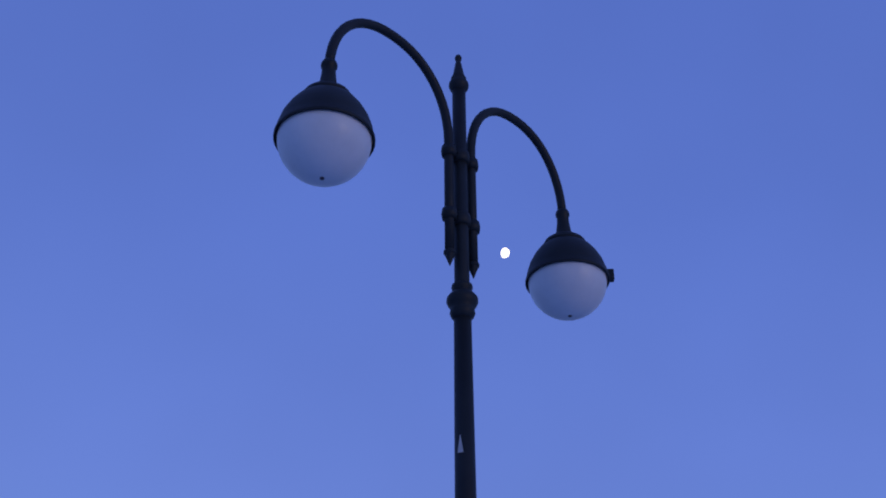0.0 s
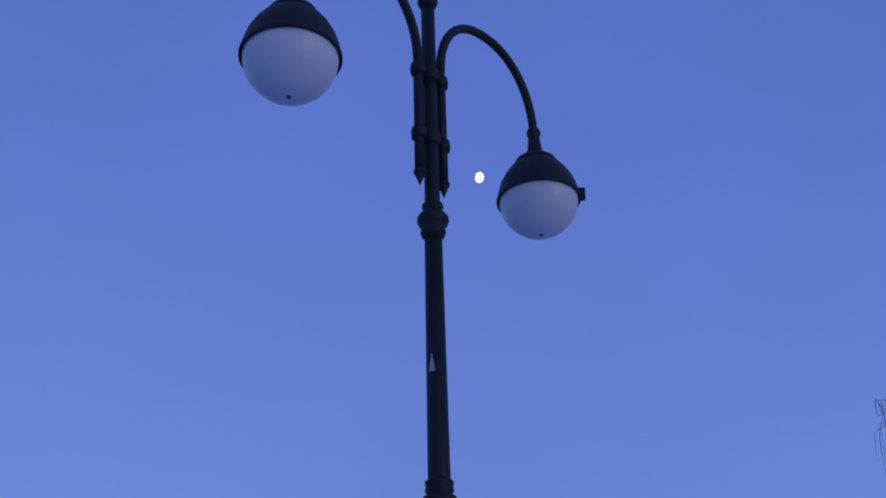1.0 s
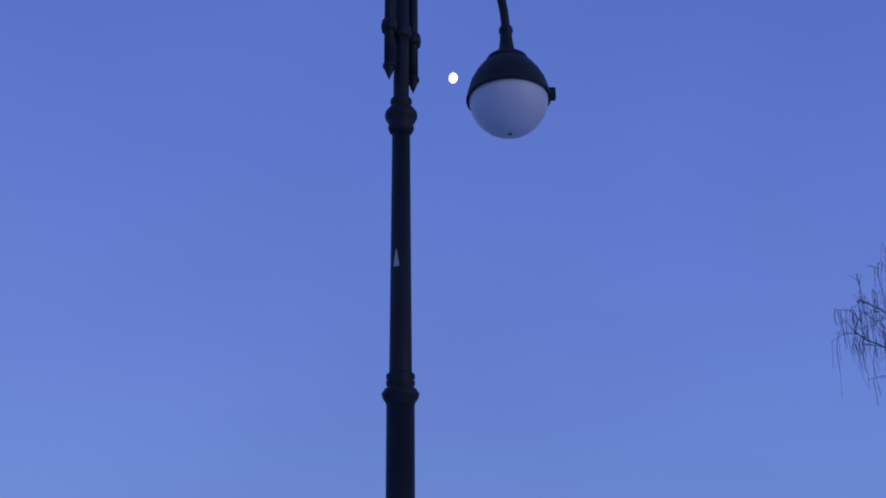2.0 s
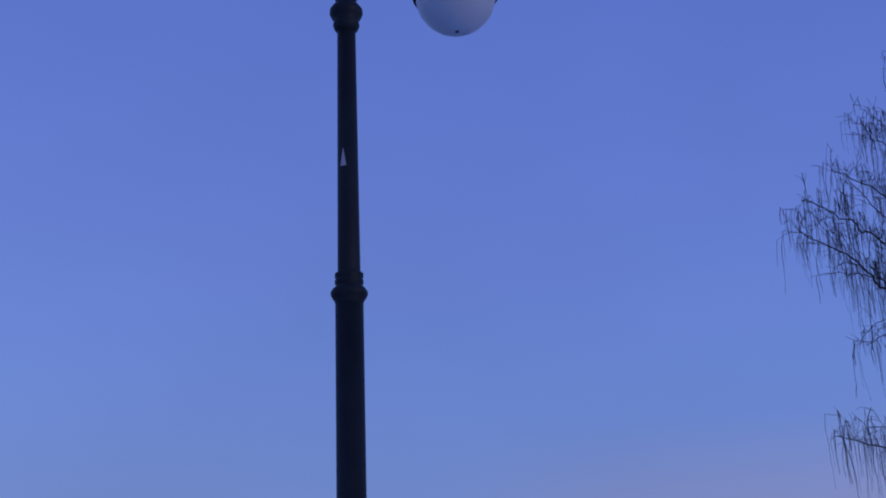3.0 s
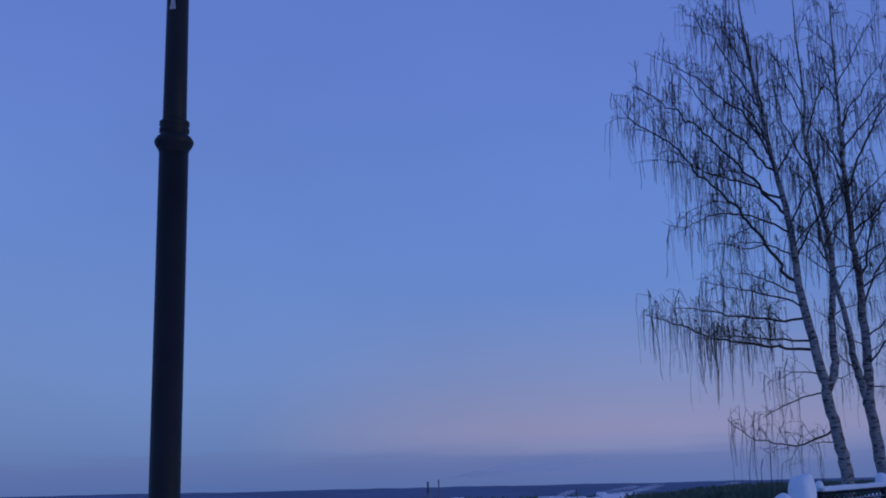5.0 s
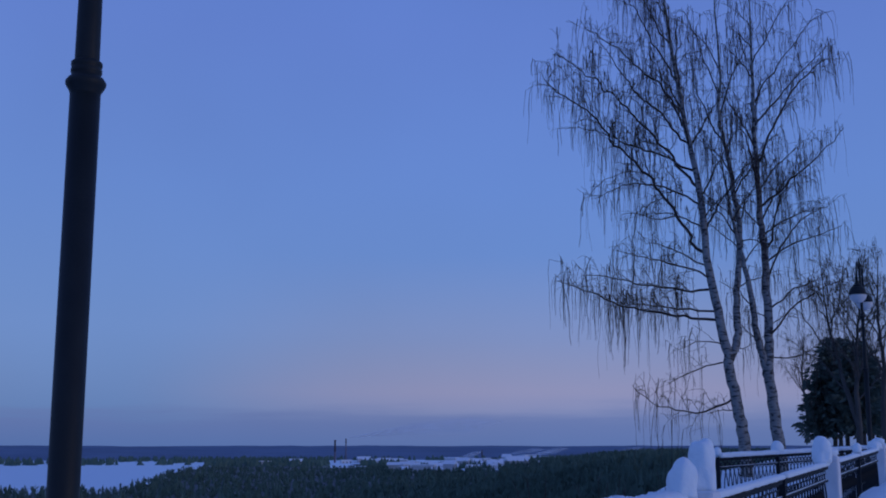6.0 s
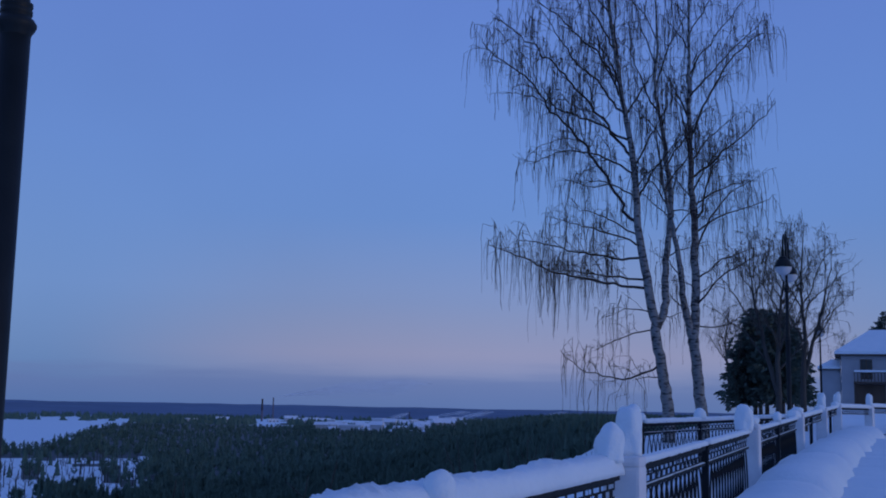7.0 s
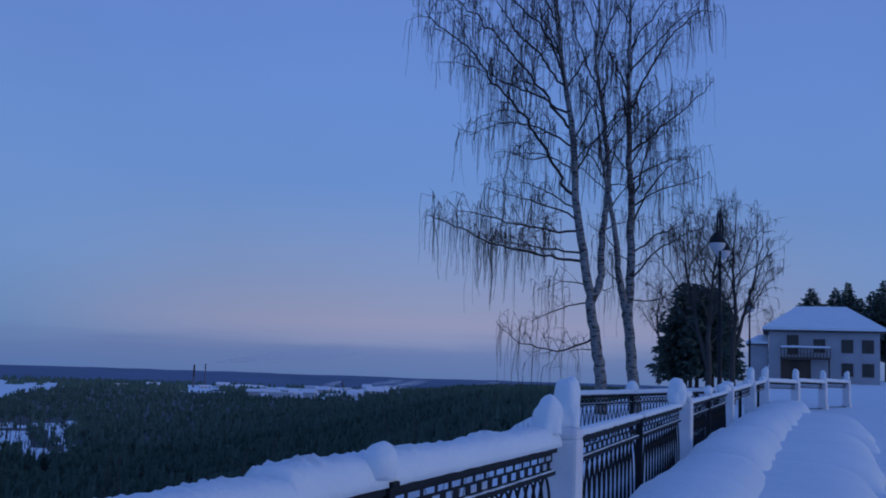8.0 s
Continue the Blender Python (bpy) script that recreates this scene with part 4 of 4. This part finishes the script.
def near_spruce(az, d, h, r, seed, blunt=0.3, label="dense dark green spruce beside the street", group="street spruces"):
    rng = random.Random(seed)
    tree = new("spruce_tree")
    at = polar(az, d)
    tree.location = (at.x, at.y, ground_z(at.x, at.y) - 0.1)
    tagged(tree, label, "tree", group)
    tb = Tubes()
    tb.add([(0, 0, 0), (0.05, 0, h * 0.5), (0, 0, h * 0.97)], [0.12, 0.07, 0.01], 8)
    tb.out("trunk", M_GREYBARK, tree)
    v, f = [], []
    levels = int(h * 4.6)
    for lv in range(levels):
        t = (lv + rng.random() * 0.7) / levels
        for j in range(int(8 + 9 * (1 - t))):
            a = rng.uniform(0, 6.283)
            R = (r * 1.2 * (1 - t) ** blunt + 0.08) * rng.choice((0.5, 0.75, 0.9, 1.05, 1.25))
            q, side = Vector((math.cos(a), math.sin(a), 0)), Vector((-math.sin(a), math.cos(a), 0))
            root = Vector((0, 0, h * (0.3 + 0.69 * t)))
            sag = rng.uniform(0.1, 0.45)
            for m in range(int(7 + R * 11)):
                u = rng.uniform(0.15, 1.0)
                c = root + q * R * u + Vector((0, 0, -sag * R * u * (1.5 - u) + rng.gauss(0, 0.05)))
                way = (q * rng.uniform(0.5, 1.0) + side * rng.choice((-0.8, 0.8)) * (1.1 - u) + Vector((0, 0, rng.uniform(-0.75, 0.25)))).normalized()
                L = rng.uniform(0.14, 0.36) * (0.7 + 0.5 * R)
                w = way.cross(Vector((rng.gauss(0, 1), rng.gauss(0, 1), rng.gauss(0, 1)))).normalized() * L * 0.22
                i0 = len(v)
                v += [c, c + way * L * 0.5 + w, c + way * L, c + way * L * 0.5 - w]
                f += [(i0, i0 + 1, i0 + 2), (i0, i0 + 2, i0 + 3)]
    under(mesh_ob("crown", v, f, M_NEEDLE, False), tree)


for k, (az, d, h, r) in enumerate(((36.35, 56, 4.6, 0.7), (36.85, 57, 5.5, 0.8), (37.4, 58, 6.0, 0.85), (37.95, 55, 5.7, 0.8), (38.5, 57, 5.0, 0.7), (37.1, 62, 6.3, 0.85), (38.15, 62, 6.0, 0.85))):
    near_spruce(az, d, h, r, 200 + k)
for k in range(9):
    az, d, h, r = 41.75 + 0.55 * k, 148 + 5 * (k % 2), 9.0 + 0.55 * min(k, 4) + 1.1 * ((k * 7) % 3) - 0.8, 2.0 + 0.2 * (k % 3)
    near_spruce(az, d, h, r, 220 + k, 0.75, "dark spruce standing behind a snow-roofed house", "spruces behind the house")

# thin bare woods behind the street
for k, (az, d, h) in enumerate(((35.6, 84, 7.5), (41.0, 140, 8.0))):
    q = h / 10
    birch("bare_tree", polar(az, d, rise(d)), VIEW, [(0.16, ((0, 0, 0), (0.1, 0, 3 * q), (-0.1, 0.1, 6 * q), (0.15, 0, 10 * q)))],
          [(0, 3.5 * q, 1.7, 0.4, 2.4), (0, 4.2 * q, -1.8, 0.3, 2.6), (0, 5.4 * q, 1.3, -0.5, 2.4)],
          "slim bare grey tree in the woods behind the street", 300 + k, M_GREYBARK, M_GREYBARK, droop=0.4, extra=6, group="bare woods")


# ---- house beyond the street ----
def house():
    h = new("house")
    h.matrix_basis = local_frame(polar(43.3, 122, 2.27), 131)
    tagged(h, "pale two-storey house with a snow-covered hipped roof", "house")
    hx, hy, ez = 5.2, 4.2, 5.0
    for x0, x1, y0, y1 in ((-hx, hx, -hy, -hy + 0.35), (-hx, hx, hy - 0.35, hy), (-hx, -hx + 0.35, -hy + 0.35, hy - 0.35), (hx - 0.35, hx, -hy + 0.35, hy - 0.35)):
        part("wall", box_bm(x0, x1, y0, y1, -0.4, ez, 0.02), M_WALL, h)
    o, rx, rh = 0.55, 2.4, 2.5

    def hip(x, y, z0, z1, top_z):
        bm = bmesh.new()
        rings = [[bm.verts.new((sx * x, sy * y, z)) for sx, sy in ((-1, -1), (1, -1), (1, 1), (-1, 1))] for z in (z0, z1)]
        top = [bm.verts.new((-rx, 0, top_z)), bm.verts.new((rx, 0, top_z))]
        bm.faces.new(rings[0][::-1])
        for i in range(4):
            bm.faces.new((rings[0][i], rings[0][(i + 1) % 4], rings[1][(i + 1) % 4], rings[1][i]))
        m = rings[1]
        for idx in ((m[0], m[1], top[1], top[0]), (m[1], m[2], top[1]), (m[2], m[3], top[0], top[1]), (m[3], m[0], top[0])):
            bm.faces.new(idx)
        return bm

    roof = part("roof", hip(hx + o, hy + o, ez, ez + 0.14, ez + rh), M_WOOD, h, "dark eaves under the snow")
    part("roof_snow", hip(hx + o + 0.05, hy + o + 0.05, ez + 0.15, ez + 0.42, ez + rh + 0.32), M_SNOW, roof, "thick snow on the roof")
    for x, z in ((-2.9, 2.75), (-0.4, 3.0), (2.2, 3.0), (4.1, 3.0), (2.2, 0.7), (4.1, 0.7)):
        tall = 1.9 if x == -2.9 else 1.3
        w = part("window", box_bm(x - 0.55, x + 0.55, -hy - 0.06, -hy - 0.004, z, z + tall, 0.02), M_WOOD, h)
        for dx in (-0.26, 0.26):
            part("pane", box_bm(x + dx - 0.21, x + dx + 0.21, -hy - 0.075, -hy - 0.062, z + 0.08, z + tall - 0.08), M_GLASS, w)
    balcony = part("balcony", box_bm(-4.1, 0.6, -hy - 1.35, -hy - 0.02, 2.3, 2.46, 0.02), M_WOOD, h, "dark wooden balcony")
    for k in range(16):
        part("baluster", box_bm(-4.06 + k * 0.305, -3.98 + k * 0.305, -hy - 1.32, -hy - 1.26, 2.46, 3.3), M_WOOD, balcony)
    part("handrail", box_bm(-4.1, 0.6, -hy - 1.35, -hy - 1.23, 3.3, 3.38, 0.01), M_WOOD, balcony)
    cap = snow_ridge("balcony_snow", 4.6, 0.2, 0.2, 93.0, balcony)
    cap.location = (-4.05, -hy - 1.29, 3.375)
    for x in (-4.0, 0.45):
        part("porch_post", box_bm(x - 0.08, x + 0.08, -hy - 1.3, -hy - 1.14, -0.4, 2.3, 0.01), M_WOOD, h)
    part("porch_door", box_bm(-4.0, -1.2, -hy - 0.06, -hy - 0.004, -0.2, 2.25, 0.01), M_WOOD, h, "wide dark doors under the balcony")


house()
# low annex against the side of the house
annex = new("annex")
annex.matrix_basis = local_frame(polar(40.37, 121, 2.27), 131)
tagged(annex, "low pale annex with a snow-covered hipped roof beside a house", "annex")
part("wall", box_bm(-0.9, 0.98, -2.4, 2.4, -0.4, 3.65, 0.02), M_WALL, annex)


def lean_roof(x0, x1, y, z0, z1, peak_x, peak_z):
    """Roof hipped on one side, running level into the taller house on the other."""
    bm = bmesh.new()
    low = [bm.verts.new(c) for c in ((x0, -y, z0), (x1, -y, z0), (x1, y, z0), (x0, y, z0))]
    mid = [bm.verts.new(c) for c in ((x0, -y, z1), (x1, -y, z1), (x1, y, z1), (x0, y, z1))]
    top = [bm.verts.new((peak_x, 0, peak_z)), bm.verts.new((x1, 0, peak_z))]
    bm.faces.new(low[::-1])
    for i in range(4):
        bm.faces.new((low[i], low[(i + 1) % 4], mid[(i + 1) % 4], mid[i]))
    for idx in ((mid[0], mid[1], top[1], top[0]), (mid[2], mid[3], top[0], top[1]), (mid[3], mid[0], top[0]), (mid[1], mid[2], top[1])):
        bm.faces.new(idx)
    return bm


annex_roof = part("roof", lean_roof(-1.15, 0.98, 2.7, 3.65, 3.75, 0.1, 4.55), M_WOOD, annex)
part("roof_snow", lean_roof(-1.2, 0.98, 2.75, 3.76, 3.98, 0.1, 4.8), M_SNOW, annex_roof, "thick snow on the roof")

# ---- valley: woods, frozen river, town ----
rng = random.Random(5)
near_v, near_f, far_v, far_f = [], [], [], []
count = 0
while count < 24000:
    count += 1
    az = rng.uniform(-9, 46)
    d = 170 * math.exp(rng.random() * math.log(2300 / 170))
    x, y = d * math.sin(radians(az)), d * math.cos(radians(az))
    if not wooded(x, y) and (d > 900 or rng.random() > 0.03):
        continue
    if d > 2250 or ground_z(x, y) > -6:
        continue
    gz = ground_z(x, y)
    h = rng.uniform(8.5, 13) * (0.85 + 0.3 * noise.noise((x * 0.01, y * 0.01, 0.0)))
    if gz + h > 1.6 - 0.002 * d + 0.3 * rng.random():
        continue
    if d < 620:
        if rng.random() < 0.3:
            spruce_into(near_v, near_f, x, y, gz, h, h * 0.17, rng, 8, 12)
        else:
            crown_into(near_v, near_f, x, y, gz, h * 0.95, h * 0.3, rng, 60)
    else:
        if rng.random() < 0.35:
            spruce_into(far_v, far_f, x, y, gz, h, h * 0.26, rng, 4, 7)
        else:
            crown_into(far_v, far_f, x, y, gz, h * 0.95, h * 0.38, rng, 22)
tagged(mesh_ob("woods_on_slope", near_v, near_f, M_FOREST, False), "dark mixed woods on the slope under the railing", "woods", kind="stuff")
tagged(mesh_ob("valley_woods", far_v, far_f, M_FOREST, False), "dark forest spread over the valley floor", "woods", kind="stuff")

# leafless scrub among snow in the clearing
sc = Tubes()
for k in range(260):
    az, d = rng.uniform(-8, 7), rng.uniform(560, 940)
    p = polar(az, d)
    p.z = ground_z(p.x, p.y)
    hh = rng.uniform(4, 11)
    sc.add([p, p + Vector((rng.gauss(0, 0.3), 0, hh * 0.6)), p + Vector((rng.gauss(0, 0.6), 0, hh))], [0.3, 0.2, 0.06], 4)
    for j in range(4):
        q = p + Vector((0, 0, hh * rng.uniform(0.3, 0.8)))
        sc.add([q, q + Vector((rng.gauss(0, 1.4), rng.gauss(0, 1.4), rng.uniform(1, 2.5)))], [0.12, 0.04], 3)
tagged(sc.out("clearing_trees", M_GREYBARK), "scattered bare trees in a snowy clearing", "trees", kind="stuff")

# far bank wood belt under the hills, broken by snowfields
bv, bf = [], []
for k in range(3600):
    az, d = rng.uniform(-12, 50), rng.uniform(2450, 3500)
    if not wooded(*polar(az, d).to_2d()) and (noise.noise((az * 0.5, d * 0.004, 3.0)) < -0.12 or (12 < az < 24 and d < 3400) or (az < 7 and d < 2700)):
        continue
    p = polar(az, d)
    spruce_into(bv, bf, p.x, p.y, ground_z(p.x, p.y) - 2, rng.uniform(11, 19), rng.uniform(7, 12), rng, 2, 5)
tagged(mesh_ob("far_bank_woods", bv, bf, M_FOREST, False), "dark woods on the far river bank", "woods", kind="stuff")


def town_block(az, d, w, dep, h, kind):
    b = new("town_building")
    p = polar(az, d)
    b.matrix_basis = Matrix.Translation((p.x, p.y, ground_z(p.x, p.y) - 1)) @ Matrix.Rotation(radians(-az + rng.uniform(-25, 25)), 4, "Z")
    tagged(b, "far pale town building with snow on its roof", "building", "town across the valley")
    part("wall", box_bm(-w / 2, w / 2, -dep / 2, dep / 2, 0, h), M_TOWNWALL, b)
    if kind:
        bm = bmesh.new()
        q = [bm.verts.new(c) for c in ((-w / 2 - 1, -dep / 2 - 1, h), (w / 2 + 1, -dep / 2 - 1, h), (w / 2 + 1, dep / 2 + 1, h), (-w / 2 - 1, dep / 2 + 1, h), (-w / 2 - 1, 0, h + dep * 0.35), (w / 2 + 1, 0, h + dep * 0.35))]
        for idx in ((0, 1, 5, 4), (2, 3, 4, 5), (3, 0, 4), (1, 2, 5), (3, 2, 1, 0)):
            bm.faces.new([q[i] for i in idx])
        part("roof", bm, M_SNOWFAR, b)
    else:
        part("roof", box_bm(-w / 2 - 0.6, w / 2 + 0.6, -dep / 2 - 0.6, dep / 2 + 0.6, h, h + 2.0), M_SNOWFAR, b)
    n = int(w / 9)
    for fl in range(max(1, int(h / 6))):
        for i in range(n):
            x = -w / 2 + w * (i + 0.5) / n
            part("window", box_bm(x - 1.8, x + 1.8, -dep / 2 - 0.4, -dep / 2 - 0.05, 2.5 + fl * 5.5, 5 + fl * 5.5), M_GLASS, b)


for k in range(80):
    az = rng.uniform(15.8, 22.6)
    town_block(az, rng.uniform(1390, 2350), rng.choice((10, 12, 16, 20, 34)) * rng.uniform(0.8, 1.2), rng.uniform(10, 16), rng.choice((4, 5, 6, 8, 11)), rng.random() < 0.5)
for k in range(10):
    az = rng.uniform(9, 16.0)
    town_block(az, rng.uniform(2500, 3100), rng.uniform(18, 46), rng.uniform(12, 20), rng.choice((6, 8, 11)), rng.random() < 0.6)
for az, d, w, h in ((21.1, 2500, 60, 11), (19.0, 2420, 45, 12), (18.4, 2600, 26, 17), (21.8, 3320, 50, 13), (22.3, 3380, 36, 16), (22.9, 3360, 44, 12), (23.4, 3300, 34, 11)):
    town_block(az, d, w, 26, h, False)


# dark trees standing between the houses
tv, tf = [], []
for k in range(1100):
    row = rng.choice((1500, 1640, 1800, 1960, 2160, 2330))
    az = rng.uniform(15.2, 23.4)
    if noise.noise((az * 1.4, row * 0.01, 2.0)) < -0.05:
        continue
    p = polar(az, row + rng.uniform(-30, 30))
    spruce_into(tv, tf, p.x, p.y, ground_z(p.x, p.y) - 1, rng.uniform(6, 13), rng.uniform(2.5, 5), rng, 3, 6)
tagged(mesh_ob("town_trees", tv, tf, M_FOREST, False), "dark trees standing between the houses of the far town", "trees", kind="stuff")


def stack(az, d, h, r, dark):
    """Factory chimney with a pale lower shaft and a dark upper part."""
    p = polar(az, d)
    ob = new("factory_chimney")
    ob.location = (p.x, p.y, VALLEY - 2)
    tagged(ob, "tall factory chimney with a pale shaft and dark top", "chimney", "factory chimneys")
    k = h * (1 - dark)
    part("shaft", lathe_bm([(r * 1.3, 0), (r * 1.05, k), (0, k)], 12), M_FADED, ob, smooth=True)
    part("top", lathe_bm([(r * 1.12, k), (r, h * 0.95), (r * 1.15, h * 0.96), (r * 1.15, h), (r * 0.8, h), (r * 0.8, h - 3), (0, h - 3)], 12), M_BRICK, ob, "dark sooty top", smooth=True)


stack(12.58, 3000, 60, 2.3, 0.5)
stack(13.12, 3050, 64, 1.5, 0.18)
stack(19.9, 2500, 36, 1.2, 0.8)

# steam drifting from the chimneys and works
def steam(name, az0, az1, d, z0, z1, w0, w1, seed, label):
    v, f = [], []
    nx, nc = 60, 14
    for layer in range(3):
        thin = 1.0 - 0.3 * layer
        base = len(v)
        for i in range(nx + 1):
            t = i / nx
            c = polar(az0 + (az1 - az0) * t, d, z0 + (z1 - z0) * t ** 0.75)
            w = (w0 + (w1 - w0) * t) * min(1.0, 0.15 + 4 * t, 0.1 + 3.0 * (1 - t)) * thin
            for k in range(nc):
                a = 2 * math.pi * k / nc
                q = 1 + 0.5 * noise.noise((t * 8 + layer, math.cos(a) * 1.2 + seed, math.sin(a) * 1.2)) + 0.25 * noise.noise((t * 22, math.cos(a) * 2 + seed + layer, math.sin(a) * 2))
                v.append(c + Vector((0, w * q * math.cos(a), 0.8 * w * q * math.sin(a))))
        for i in range(nx):
            for k in range(nc):
                j = (k + 1) % nc
                f.append((base + i * nc + k, base + i * nc + j, base + (i + 1) * nc + j, base + (i + 1) * nc + k))
    tagged(mesh_ob(name, v, f, M_SMOKE), label, "steam", kind="stuff")


steam("steam_plume", 13.15, 21.0, 3050, 16, 62, 3, 34, 1.0, "pale drifting steam plume from a factory chimney")
steam("steam_puff", 18.5, 19.9, 2480, -36, -14, 4, 9, 2.0, "low white steam over the far works")
steam("steam_puff", 21.2, 23.0, 3280, -27, -12, 5, 10, 3.0, "low white steam over the far works")
steam("steam_puff", 22.3, 24.2, 3240, -32, -10, 4, 12, 4.0, "low white steam over the far works")
steam("steam_puff", 26.6, 27.8, 3260, -20, -8, 4, 8, 5.0, "low white steam over the far works")

# dry stalks poking through the drift behind the railing
def stalks(spots, spread, n_range, place, z, tall):
    st = Tubes()
    for k in range(len(spots) * 4):
        p = place(rng.choice(spots) + rng.gauss(0, spread), rng.uniform(*n_range), z)
        hh = rng.uniform(0.65, 1.0) * tall
        tip = p + Vector((rng.gauss(0, 0.07), rng.gauss(0, 0.07), hh))
        st.add([p, p.lerp(tip, 0.6) + Vector((rng.gauss(0, 0.02), rng.gauss(0, 0.02), 0)), tip], [0.003, 0.0025, 0.0015], 3)
        for j in range(rng.choice((0, 1, 2))):
            q = p.lerp(tip, rng.uniform(0.6, 0.95))
            st.add([q, q + Vector((rng.gauss(0, 0.05), rng.gauss(0, 0.05), 0.06))], [0.002, 0.0012], 3)
    tagged(st.out("dry_grass", M_TWIG), "thin dry grass stalks sticking out of the snow", "grass", kind="stuff")


stalks((-3.2, -2.4, -1.3, 0.9, 2.1, 3.0), 0.35, (0.2, 0.6), on_line, 0.8, 0.62)
stalks((1.5, 2.6, 3.4, 4.4, 5.2, 6.0, 6.8), 0.4, (0.5, 1.1), on_turn, 0.4, 0.95)
